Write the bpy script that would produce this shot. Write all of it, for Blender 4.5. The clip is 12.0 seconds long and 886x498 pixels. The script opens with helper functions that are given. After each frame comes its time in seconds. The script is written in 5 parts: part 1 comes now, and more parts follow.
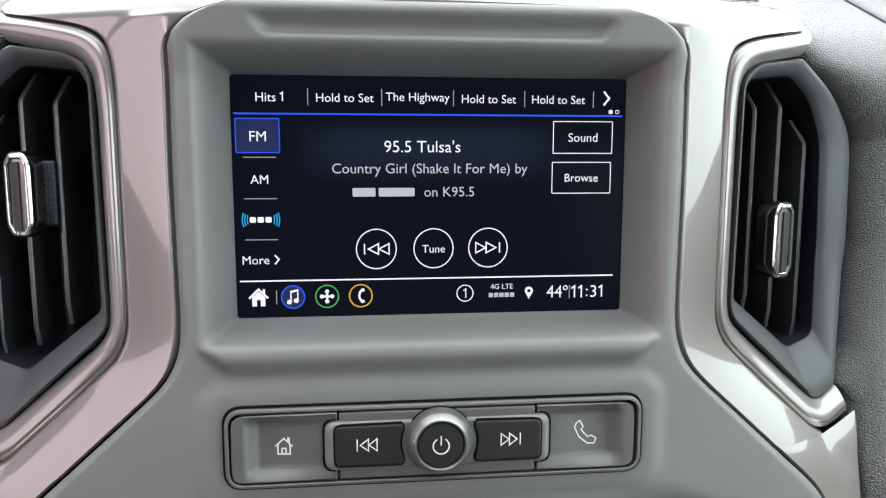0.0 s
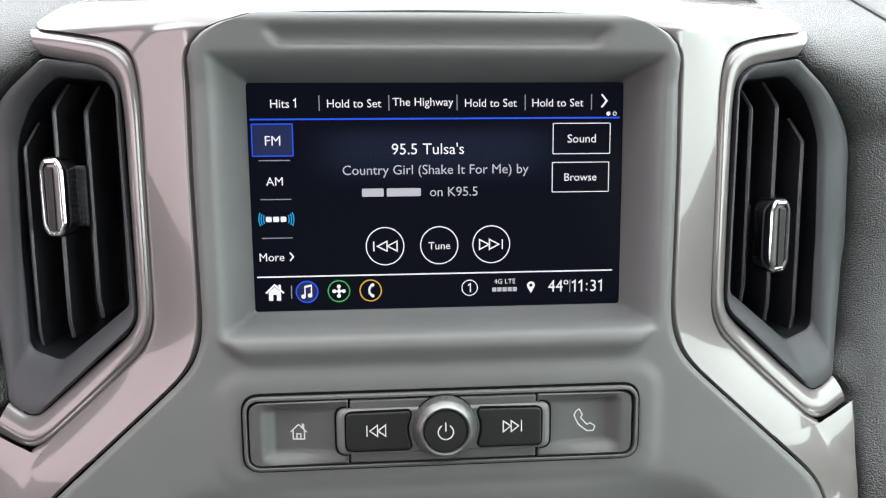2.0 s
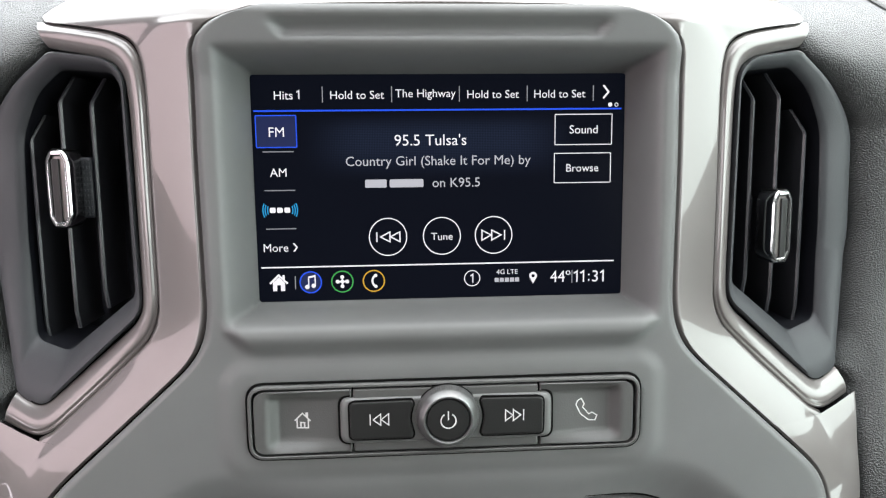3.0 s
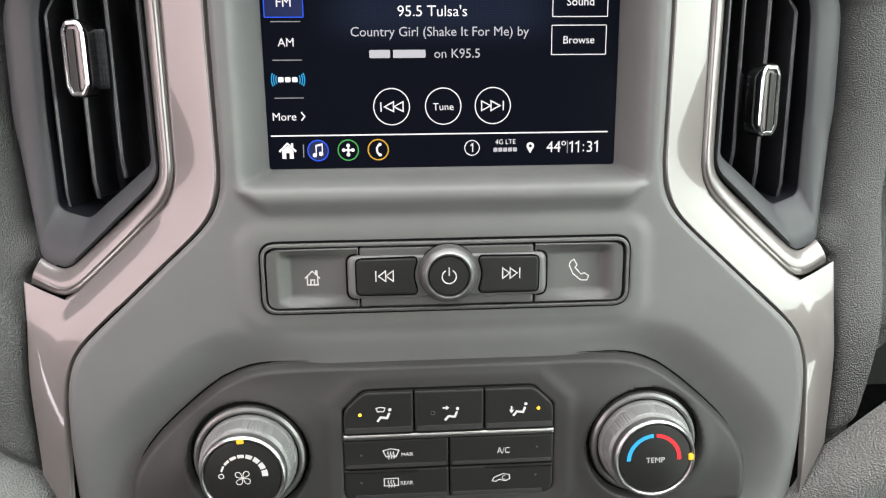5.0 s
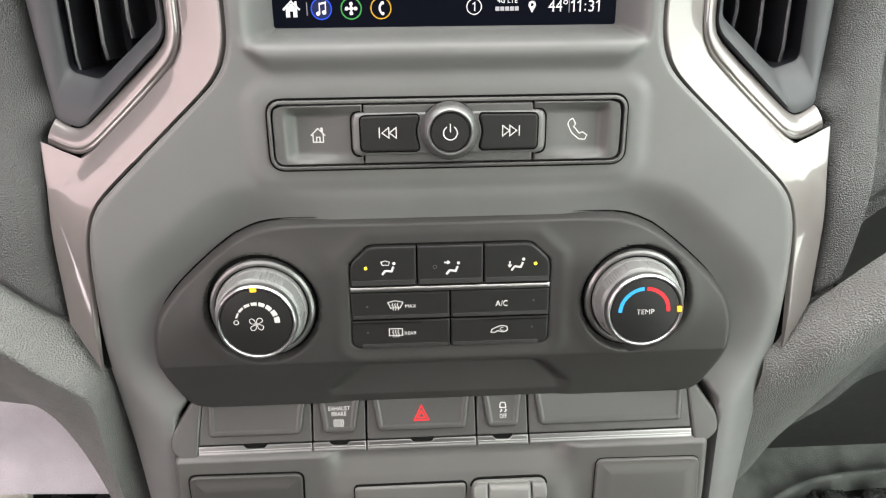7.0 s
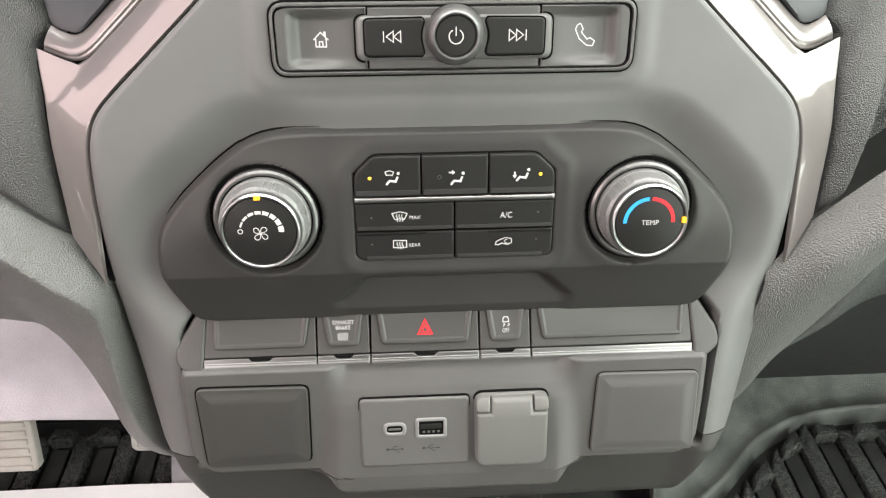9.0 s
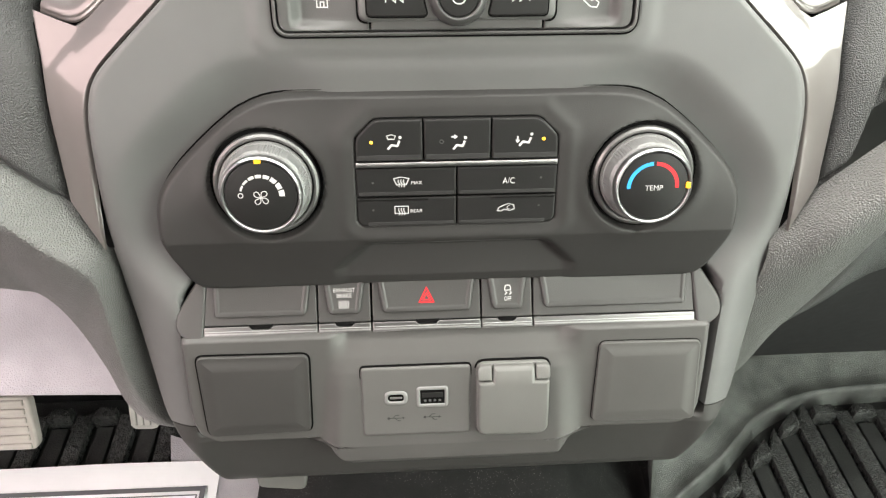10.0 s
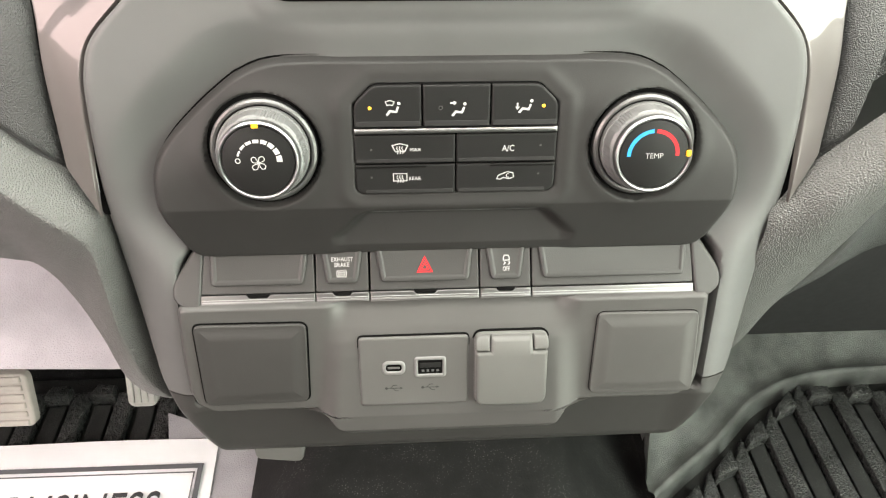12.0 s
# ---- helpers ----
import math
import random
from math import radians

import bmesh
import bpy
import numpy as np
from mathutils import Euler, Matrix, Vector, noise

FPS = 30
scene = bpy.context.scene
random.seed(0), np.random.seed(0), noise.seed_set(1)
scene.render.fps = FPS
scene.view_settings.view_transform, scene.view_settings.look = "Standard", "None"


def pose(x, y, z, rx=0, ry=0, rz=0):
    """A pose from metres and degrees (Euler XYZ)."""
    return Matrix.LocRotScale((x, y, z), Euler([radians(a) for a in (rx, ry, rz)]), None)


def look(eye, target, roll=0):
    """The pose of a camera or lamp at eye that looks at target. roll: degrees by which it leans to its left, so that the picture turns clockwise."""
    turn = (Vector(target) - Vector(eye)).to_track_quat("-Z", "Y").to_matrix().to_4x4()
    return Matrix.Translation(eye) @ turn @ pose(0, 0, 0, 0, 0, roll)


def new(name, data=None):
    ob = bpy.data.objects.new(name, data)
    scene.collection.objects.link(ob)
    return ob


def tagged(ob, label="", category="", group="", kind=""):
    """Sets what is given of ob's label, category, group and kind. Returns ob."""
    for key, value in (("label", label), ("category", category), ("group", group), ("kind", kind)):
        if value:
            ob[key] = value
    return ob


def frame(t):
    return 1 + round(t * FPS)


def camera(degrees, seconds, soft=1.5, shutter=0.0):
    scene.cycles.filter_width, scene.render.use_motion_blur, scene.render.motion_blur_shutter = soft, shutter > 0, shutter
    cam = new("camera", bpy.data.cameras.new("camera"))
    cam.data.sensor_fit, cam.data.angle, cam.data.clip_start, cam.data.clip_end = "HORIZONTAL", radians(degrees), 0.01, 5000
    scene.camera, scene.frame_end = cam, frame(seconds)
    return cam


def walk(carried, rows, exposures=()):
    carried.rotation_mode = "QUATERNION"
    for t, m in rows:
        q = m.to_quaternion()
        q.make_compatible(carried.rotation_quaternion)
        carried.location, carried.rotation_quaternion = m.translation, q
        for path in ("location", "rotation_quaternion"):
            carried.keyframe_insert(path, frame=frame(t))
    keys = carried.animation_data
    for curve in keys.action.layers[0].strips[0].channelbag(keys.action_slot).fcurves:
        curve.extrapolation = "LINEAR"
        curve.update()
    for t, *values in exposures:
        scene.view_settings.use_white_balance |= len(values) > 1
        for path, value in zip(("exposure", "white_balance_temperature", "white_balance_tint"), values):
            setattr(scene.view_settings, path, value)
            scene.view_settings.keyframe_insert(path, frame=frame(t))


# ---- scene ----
cam = camera(63.4, 12.0, 1.2)
PATH = [
    (0, (-0.0274, -0.2113, 0.7936), (0.1915, 1.6025, -0.0201), 2.06),
    (0.5, (-0.0292, -0.2126, 0.7944), (0.1676, 1.6039, -0.0191), 1.56),
    (1, (-0.0268, -0.2183, 0.7985), (0.1457, 1.5967, -0.0238), 1.16),
    (1.5, (-0.0220, -0.2231, 0.7991), (0.1360, 1.5931, -0.0235), 1.04),
    (2, (-0.0200, -0.2257, 0.8003), (0.1243, 1.5902, -0.0252), 0.81),
    (2.5, (-0.0191, -0.2269, 0.7999), (0.1157, 1.5891, -0.0272), 0.67),
    (4.5, (-0.0202, -0.2467, 0.7836), (0.1046, 1.5281, -0.1300), 0.57),
    (5, (-0.0214, -0.2577, 0.7763), (0.1051, 1.4845, -0.1977), 0.66),
    (5.5, (-0.0232, -0.2674, 0.7718), (0.1073, 1.4471, -0.2497), 0.88),
    (6, (-0.0208, -0.2724, 0.7689), (0.0937, 1.4048, -0.3146), 0.67),
    (6.5, (-0.0194, -0.2784, 0.7669), (0.0820, 1.3645, -0.3692), 0.48),
    (7, (-0.0190, -0.2805, 0.7622), (0.0740, 1.3304, -0.4195), 0.38),
    (9, (-0.0239, -0.2916, 0.7453), (0.0790, 1.2393, -0.5376), 0.78),
    (9.5, (-0.0242, -0.2955, 0.7411), (0.0795, 1.2246, -0.5544), 0.87),
    (10, (-0.0261, -0.2962, 0.7355), (0.0822, 1.2126, -0.5729), 1.02),
    (10.5, (-0.0254, -0.2995, 0.7321), (0.0822, 1.2009, -0.5860), 1.17),
    (11, (-0.0259, -0.3021, 0.7298), (0.0850, 1.1930, -0.5940), 1.30),
    (11.5, (-0.0264, -0.3006, 0.7265), (0.0813, 1.1883, -0.6044), 1.28),
    (12, (-0.0265, -0.3007, 0.7276), (0.0864, 1.1833, -0.6085), 1.46),
]
walk(cam, [(t, look(eye, target, roll)) for t, eye, target, roll in PATH],
     [(0.0, 0.2, 6270, 10), (2.5, 0.18, 6310, 10), (5.5, 0.47, 6650, 10.5), (9.0, 0.74, 6820, 11), (12.0, 0.94, 7100, 9)])

# ---- light ----
world = bpy.data.worlds.new("overcast_sky")
scene.world = world
world.use_nodes = True
wn = world.node_tree
sky = wn.nodes.new("ShaderNodeTexSky")
sky.sky_type, sky.sun_disc = 'NISHITA', False
sky.sun_elevation, sky.sun_rotation = radians(62), radians(39)
sky.air_density, sky.dust_density, sky.ozone_density = 1.0, 4.0, 1.0
wn.links.new(sky.outputs[0], wn.nodes["Background"].inputs[0])
wn.nodes["Background"].inputs[1].default_value = 0.05

sun_data = bpy.data.lights.new("sun", 'SUN')
sun_data.energy, sun_data.angle, sun_data.color = 0.5, radians(14), (1.0, 0.96, 0.9)
sun = new("sun", sun_data)
sun.matrix_world = look((0.8, 1.0, 3.0), (0, 0, 0.6))


def window_light(name, place, target, wide, high, watts, colour):
    data = bpy.data.lights.new(name, 'AREA')
    data.shape, data.size, data.size_y, data.energy, data.color = 'RECTANGLE', wide, high, watts, colour
    lamp = new(name, data)
    lamp.matrix_world = look(place, target)
    return lamp


window_light("windshield_daylight", (0.12, 0.2, 1.2), (0.12, -0.22, 0.5), 1.6, 1.2, 34.5, (0.98, 1.0, 0.99))
window_light("driver_window_daylight", (-0.88, -0.47, 0.93), (-0.2, -0.25, 0.6), 0.9, 0.6, 5.6, (1.0, 0.77, 0.79))
window_light("passenger_window_daylight", (0.88, -0.32, 1.0), (0.2, -0.15, 0.6), 1.5, 0.58, 15.0, (0.89, 1.0, 0.93))
window_light("driver_door_daylight", (-0.86, -0.1, 0.56), (-0.76, 0.16, 0.0), 0.3, 0.9, 7.0, (1.0, 0.88, 0.93))
# added low fill that brightens the passenger mat and hump; no opening is there
window_light("passenger_floor_fill", (0.87, -0.36, 0.3), (0.33, -0.02, -0.06), 0.8, 0.45, 6.8, (0.89, 1.0, 0.93))
window_light("driver_rear_window_daylight", (-0.88, -1.3, 1.05), (0, -0.6, 0.8), 0.9, 0.4, 5.5, (1.0, 0.95, 0.95))
window_light("passenger_rear_window_daylight", (0.88, -1.3, 1.05), (0, -0.6, 0.8), 0.9, 0.4, 5.5, (0.97, 1.0, 0.97))


# ---- materials ----
def material(name, colour, rough=0.5, metal=0.0, coat=0.0, grain=0.0, grain_size=900.0, mottle=0.08, cells=0.0, cell_size=500.0,
             rough_vary=0.06, emit=None, power=0.0, specular=0.5, dust=0.0):
    m = bpy.data.materials.new(name)
    m.use_nodes = True
    nt = m.node_tree
    b = nt.nodes["Principled BSDF"]
    b.inputs["Base Color"].default_value = (*colour, 1)
    b.inputs["Roughness"].default_value = rough
    b.inputs["Metallic"].default_value = metal
    b.inputs["Coat Weight"].default_value = coat
    b.inputs["Coat Roughness"].default_value = 0.035
    b.inputs["Specular IOR Level"].default_value = specular
    if emit:
        b.inputs["Emission Color"].default_value = (*emit, 1)
        b.inputs["Emission Strength"].default_value = power
    place = nt.nodes.new("ShaderNodeTexCoord")
    if mottle:
        big = nt.nodes.new("ShaderNodeTexNoise")
        big.inputs["Scale"].default_value, big.inputs["Detail"].default_value = 28, 5
        nt.links.new(place.outputs["Object"], big.inputs["Vector"])
        ramp = nt.nodes.new("ShaderNodeMapRange")
        ramp.inputs["From Min"].default_value, ramp.inputs["From Max"].default_value = 0.3, 0.7
        ramp.inputs["To Min"].default_value, ramp.inputs["To Max"].default_value = 1 - mottle, 1 + mottle
        nt.links.new(big.outputs["Fac"], ramp.inputs["Value"])
        mul = nt.nodes.new("ShaderNodeVectorMath")
        mul.operation = 'SCALE'
        mul.inputs[0].default_value = colour
        nt.links.new(ramp.outputs[0], mul.inputs["Scale"])
        nt.links.new(mul.outputs[0], b.inputs["Base Color"])
        fine = nt.nodes.new("ShaderNodeTexNoise")
        fine.inputs["Scale"].default_value, fine.inputs["Detail"].default_value = 160, 4
        nt.links.new(place.outputs["Object"], fine.inputs["Vector"])
        rr_ = nt.nodes.new("ShaderNodeMapRange")
        rr_.inputs["To Min"].default_value, rr_.inputs["To Max"].default_value = max(0.02, rough - rough_vary), min(1, rough + rough_vary)
        nt.links.new(fine.outputs["Fac"], rr_.inputs["Value"])
        nt.links.new(rr_.outputs[0], b.inputs["Roughness"])
    if dust:
        bits = nt.nodes.new("ShaderNodeTexVoronoi")
        bits.inputs["Scale"].default_value = 420
        nt.links.new(place.outputs["Object"], bits.inputs["Vector"])
        spots = nt.nodes.new("ShaderNodeMapRange")
        spots.inputs["From Min"].default_value, spots.inputs["From Max"].default_value = 0.22, 0.1
        nt.links.new(bits.outputs["Distance"], spots.inputs["Value"])
        patch = nt.nodes.new("ShaderNodeMapRange")
        patch.inputs["From Min"].default_value, patch.inputs["From Max"].default_value = 0.45, 0.7
        patch.inputs["To Max"].default_value = dust
        nt.links.new(big.outputs["Fac"], patch.inputs["Value"])
        both = nt.nodes.new("ShaderNodeMath")
        both.operation = 'MULTIPLY'
        nt.links.new(spots.outputs[0], both.inputs[0])
        nt.links.new(patch.outputs[0], both.inputs[1])
        mix = nt.nodes.new("ShaderNodeMix")
        mix.data_type = 'RGBA'
        nt.links.new(both.outputs[0], mix.inputs[0])
        nt.links.new(mul.outputs[0], mix.inputs[6])
        mix.inputs[7].default_value = (0.32, 0.32, 0.31, 1)
        nt.links.new(mix.outputs[2], b.inputs["Base Color"])
    last = None
    if grain:
        n = nt.nodes.new("ShaderNodeTexNoise")
        n.inputs["Scale"].default_value, n.inputs["Detail"].default_value = grain_size, 2
        nt.links.new(place.outputs["Object"], n.inputs["Vector"])
        bump = nt.nodes.new("ShaderNodeBump")
        bump.inputs["Strength"].default_value, bump.inputs["Distance"].default_value = grain, 0.0004
        nt.links.new(n.outputs["Fac"], bump.inputs["Height"])
        last = bump
    if cells:
        vo = nt.nodes.new("ShaderNodeTexVoronoi")
        vo.feature = 'F1'
        vo.inputs["Scale"].default_value, vo.inputs["Randomness"].default_value = cell_size, 0.9
        nt.links.new(place.outputs["Object"], vo.inputs["Vector"])
        flat = nt.nodes.new("ShaderNodeMapRange")
        flat.inputs["From Min"].default_value, flat.inputs["From Max"].default_value = 0.75, 0.1
        nt.links.new(vo.outputs["Distance"], flat.inputs["Value"])
        bump = nt.nodes.new("ShaderNodeBump")
        bump.inputs["Strength"].default_value, bump.inputs["Distance"].default_value = cells, 0.0007
        nt.links.new(flat.outputs[0], bump.inputs["Height"])
        if last:
            nt.links.new(last.outputs[0], bump.inputs["Normal"])
        last = bump
    if last:
        nt.links.new(last.outputs[0], b.inputs["Normal"])
    return m


FASCIA = material("dark_grey_soft_plastic", (0.102, 0.103, 0.101), 0.5, grain=0.08, grain_size=1800, mottle=0.05)
POD = material("charcoal_satin_plastic", (0.0245, 0.0238, 0.0229), 0.52, grain=0.12, grain_size=1800, mottle=0.07, specular=0.35)
PANEL = material("strip_grey_plastic", (0.06, 0.06, 0.058), 0.42, grain=0.15, grain_size=1500, mottle=0.05)
KEY = material("button_black_plastic", (0.0105, 0.0103, 0.01), 0.45, grain=0.12, grain_size=1800, mottle=0.06, specular=0.3)
KEYGREY = material("switch_grey_plastic", (0.037, 0.0362, 0.0346), 0.42, grain=0.15, grain_size=1600, mottle=0.06)
GAP = material("dark_gap", (0.003, 0.003, 0.003), 0.9, mottle=0.05, specular=0.1)
BLACK = material("vent_black_plastic", (0.008, 0.0085, 0.0115), 0.45, grain=0.1, mottle=0.06, specular=0.3)
VENTGREY = material("vent_frame_plastic", (0.032, 0.0335, 0.0365), 0.5, grain=0.12, grain_size=1500, mottle=0.05, specular=0.35)
SILVER = material("warm_silver_paint", (0.125, 0.112, 0.107), 0.36, metal=0.3, coat=1.0, mottle=0.03, rough_vary=0.03, grain=0.02, grain_size=2500)
CHROMEBAR = material("bright_trim_metal", (0.33, 0.33, 0.325), 0.38, metal=1.0, mottle=0.06, grain=0.06, grain_size=700)
CHROME = material("satin_chrome", (0.55, 0.55, 0.55), 0.16, metal=1.0, mottle=0.04, rough_vary=0.05)
SATIN = material("brushed_satin_metal", (0.2, 0.2, 0.197), 0.42, metal=1.0, mottle=0.08, grain=0.15)
LEATHER = material("black_grained_vinyl", (0.043, 0.045, 0.044), 0.45, cells=0.75, cell_size=1300, grain=0.2, grain_size=700, mottle=0.06)
BOLSTER = material("grey_grained_vinyl", (0.098, 0.1, 0.0955), 0.45, cells=0.75, cell_size=1000, grain=0.25, grain_size=600, mottle=0.06)
WHITE = material("white_print", (0.5, 0.5, 0.49), 0.5, mottle=0.02)
REDP = material("red_print", (0.62, 0.014, 0.022), 0.5, mottle=0.02)
BLUEP = material("blue_print", (0.012, 0.29, 0.72), 0.5, mottle=0.02)
YELLOW = material("amber_mark", (0.85, 0.42, 0.02), 0.5, mottle=0.02, emit=(1.0, 0.5, 0.02), power=0.12)
LED = material("amber_lamp", (0.9, 0.52, 0.02), 0.4, mottle=0.0, emit=(1.0, 0.52, 0.03), power=1.2)
LIPBAR = material("dark_bright_metal", (0.17, 0.17, 0.168), 0.34, metal=1.0, mottle=0.06, grain=0.06, grain_size=700)
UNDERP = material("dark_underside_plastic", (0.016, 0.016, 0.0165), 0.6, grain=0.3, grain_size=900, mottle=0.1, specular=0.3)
LIPMETAL = material("satin_silver_lip", (0.3, 0.3, 0.295), 0.4, metal=0.9, mottle=0.08, grain=0.15)
RINGMETAL = material("grey_knob_ring", (0.17, 0.17, 0.167), 0.34, metal=0.7, mottle=0.05)
DARKCHROME = material("dark_chrome", (0.42, 0.42, 0.42), 0.3, metal=1.0, mottle=0.05)
INKDARK = material("charcoal_ink", (0.04, 0.04, 0.045), 0.7, mottle=0.25)
KNOB = material("satin_knob_metal", (0.2, 0.2, 0.198), 0.38, metal=0.85, mottle=0.06)
BRIDGE = material("mid_dark_plastic", (0.095, 0.095, 0.093), 0.38, mottle=0.04)
BARREL = material("light_grey_knob_plastic", (0.16, 0.162, 0.16), 0.42, metal=0.3, mottle=0.08)
LOWERP = material("lower_console_plastic", (0.064, 0.0625, 0.06), 0.48, grain=0.1, grain_size=1700, mottle=0.06)
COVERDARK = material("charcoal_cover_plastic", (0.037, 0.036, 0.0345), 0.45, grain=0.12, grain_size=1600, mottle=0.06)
LIDGREY = material("mid_grey_plastic", (0.108, 0.108, 0.102), 0.45, grain=0.12, grain_size=1500, mottle=0.05)
USBGREY = material("usb_panel_plastic", (0.085, 0.083, 0.08), 0.4, grain=0.12, grain_size=1600, mottle=0.05)
PORTWHITE = material("pale_port_ring", (0.16, 0.16, 0.157), 0.4, mottle=0.05)
DARKPRINT = material("dark_print", (0.015, 0.015, 0.015), 0.5, mottle=0.0)
RUBBER = material("black_rubber_mat", (0.022, 0.0228, 0.0225), 0.4, cells=0.3, cell_size=420, grain=0.5, grain_size=900, mottle=0.3, rough_vary=0.2, dust=0.5, specular=0.22)
BAND = material("pebbled_black_rubber", (0.03, 0.0315, 0.031), 0.28, cells=1.0, cell_size=430, grain=0.8, grain_size=700, mottle=0.4, rough_vary=0.15)
RIM = material("fine_grained_black_rubber", (0.072, 0.077, 0.0735), 0.34, cells=0.4, cell_size=700, grain=1.0, grain_size=900, mottle=0.5, rough_vary=0.12, dust=0.35)
CARPET = material("black_carpet", (0.011, 0.0112, 0.0115), 0.95, grain=1.0, grain_size=1100, mottle=0.25, dust=0.6, specular=0.22)
TUNNEL = material("floor_liner_vinyl", (0.018, 0.0184, 0.0184), 0.55, cells=0.2, cell_size=300, grain=0.6, grain_size=600, mottle=0.25, dust=0.9, specular=0.22)
# knee panel: bolster plastic with lavender door light in its colour; also colours a sheet
KNEE = material("lit_panel_and_paper_grey", (0.33, 0.32, 0.34), 0.55, cells=0.5, cell_size=650, grain=0.3, grain_size=700, mottle=0.1)
PEDALM = material("beige_worn_pedal_rubber", (0.36, 0.34, 0.31), 0.6, grain=0.5, grain_size=500, mottle=0.15)
PAPERM = material("white_paper", (0.82, 0.82, 0.84), 0.75, grain=0.2, grain_size=300, mottle=0.03)
ACCELM = material("pale_grey_pedal_rubber", (0.30, 0.295, 0.28), 0.6, grain=0.5, grain_size=500, mottle=0.15)
INK = material("grey_ink", (0.10, 0.10, 0.11), 0.7, mottle=0.1)
LINER = material("grey_headliner", (0.62, 0.61, 0.60), 0.95, grain=0.6, grain_size=800, mottle=0.05)
DOORM = material("dark_door_trim", (0.09, 0.09, 0.088), 0.6, grain=0.3, mottle=0.08)


def glow(name, colour, power):
    return material(name, (0.01, 0.01, 0.01), 0.3, mottle=0.0, emit=colour, power=power, specular=0.1)


S_WHITE = glow("display_white", (1.0, 0.97, 1.0), 0.85)
S_GREY = glow("display_grey", (0.75, 0.74, 0.80), 0.62)
S_DIM = glow("display_dim_line", (0.6, 0.6, 0.65), 0.45)
S_BLUE = glow("display_blue", (0.015, 0.09, 0.85), 0.9)
S_NAVY = glow("display_navy", (0.006, 0.013, 0.075), 0.9)
S_CYAN = glow("display_cyan", (0.02, 0.42, 0.85), 0.8)
S_GREEN = glow("display_green", (0.06, 0.42, 0.09), 0.8)
S_AMBER = glow("display_amber", (0.75, 0.42, 0.03), 0.8)


def display_glass():
    """Black display that glows a little, bluer and dotted in a band near the top."""
    m = bpy.data.materials.new("display_glass")
    m.use_nodes = True
    nt = m.node_tree
    b = nt.nodes["Principled BSDF"]
    b.inputs["Base Color"].default_value = (0.002, 0.002, 0.003, 1)
    b.inputs["Roughness"].default_value = 0.15
    b.inputs["Specular IOR Level"].default_value = 0.015
    tc = nt.nodes.new("ShaderNodeTexCoord")
    sep = nt.nodes.new("ShaderNodeSeparateXYZ")
    nt.links.new(tc.outputs["Object"], sep.inputs[0])

    def ramp(source, a, c, lo, hi):
        r = nt.nodes.new("ShaderNodeMapRange")
        r.interpolation_type = 'SMOOTHSTEP'
        r.inputs["From Min"].default_value, r.inputs["From Max"].default_value = a, c
        r.inputs["To Min"].default_value, r.inputs["To Max"].default_value = lo, hi
        nt.links.new(source, r.inputs["Value"])
        return r.outputs[0]

    def maths(op, a, c):
        n = nt.nodes.new("ShaderNodeMath")
        n.operation = op
        for i, s in enumerate((a, c)):
            if isinstance(s, (int, float)):
                n.inputs[i].default_value = s
            else:
                nt.links.new(s, n.inputs[i])
        return n.outputs[0]

    band = maths('MULTIPLY', ramp(sep.outputs[1], 0.088, 0.104, 0, 1), ramp(sep.outputs[1], 0.108, 0.118, 1, 0))
    side = maths('MULTIPLY', ramp(sep.outputs[0], -0.06, -0.03, 0, 1), ramp(sep.outputs[0], 0.03, 0.06, 1, 0))
    dots = maths('MULTIPLY', maths('SINE', maths('MULTIPLY', maths('ADD', sep.outputs[0], sep.outputs[1]), 4600.0), 0),
                 maths('SINE', maths('MULTIPLY', maths('SUBTRACT', sep.outputs[0], sep.outputs[1]), 4600.0), 0))
    dots = maths('ADD', maths('MULTIPLY', dots, 0.5), 0.6)
    lift = maths('MULTIPLY', maths('MULTIPLY', band, side), dots)
    power = maths('ADD', maths('MULTIPLY', lift, 0.035), 0.006)
    b.inputs["Emission Color"].default_value = (0.34, 0.5, 1.0, 1)
    nt.links.new(power, b.inputs["Emission Strength"])
    return m


S_GLASS = display_glass()
VANE = material("vane_black_plastic", (0.016, 0.0165, 0.0195), 0.34, grain=0.1, mottle=0.05)

# ---- geometry helpers: millimetres in the console's own frame (u across, v up its face, w out of it) ----
LEAN = radians(17)
CONSOLE = Matrix(((1, 0, 0, 0), (0, math.sin(LEAN), -math.cos(LEAN), 0.012), (0, math.cos(LEAN), math.sin(LEAN), 0.62), (0, 0, 0, 1)))
PLAIN = Matrix.Identity(4)


def thing(name, anchor, label, category, group="", kind="", base=CONSOLE):
    e = new(name)
    e.empty_display_size = 0.02
    off = Matrix.Translation(Vector(anchor) * 0.001)
    e.matrix_basis = base @ off
    e["anchor"] = [float(a) for a in anchor]
    return tagged(e, label, category, group, kind)


def mesh_of(name, bm, mat, smooth=35):
    bmesh.ops.recalc_face_normals(bm, faces=bm.faces)
    me = bpy.data.meshes.new(name)
    bm.to_mesh(me)
    bm.free()
    me.transform(Matrix.Scale(0.001, 4))
    me.materials.append(mat)
    me.shade_smooth()
    me.set_sharp_from_angle(angle=radians(smooth))
    return me


def attach(ob, parent):
    ob.parent = parent
    if parent.type == 'EMPTY':
        ob.matrix_parent_inverse = Matrix.Translation(-Vector(parent["anchor"]) * 0.001)
    return ob


def part(name, bm, mat, parent, label="", smooth=35):
    return tagged(attach(new(name, mesh_of(name, bm, mat, smooth)), parent), label)


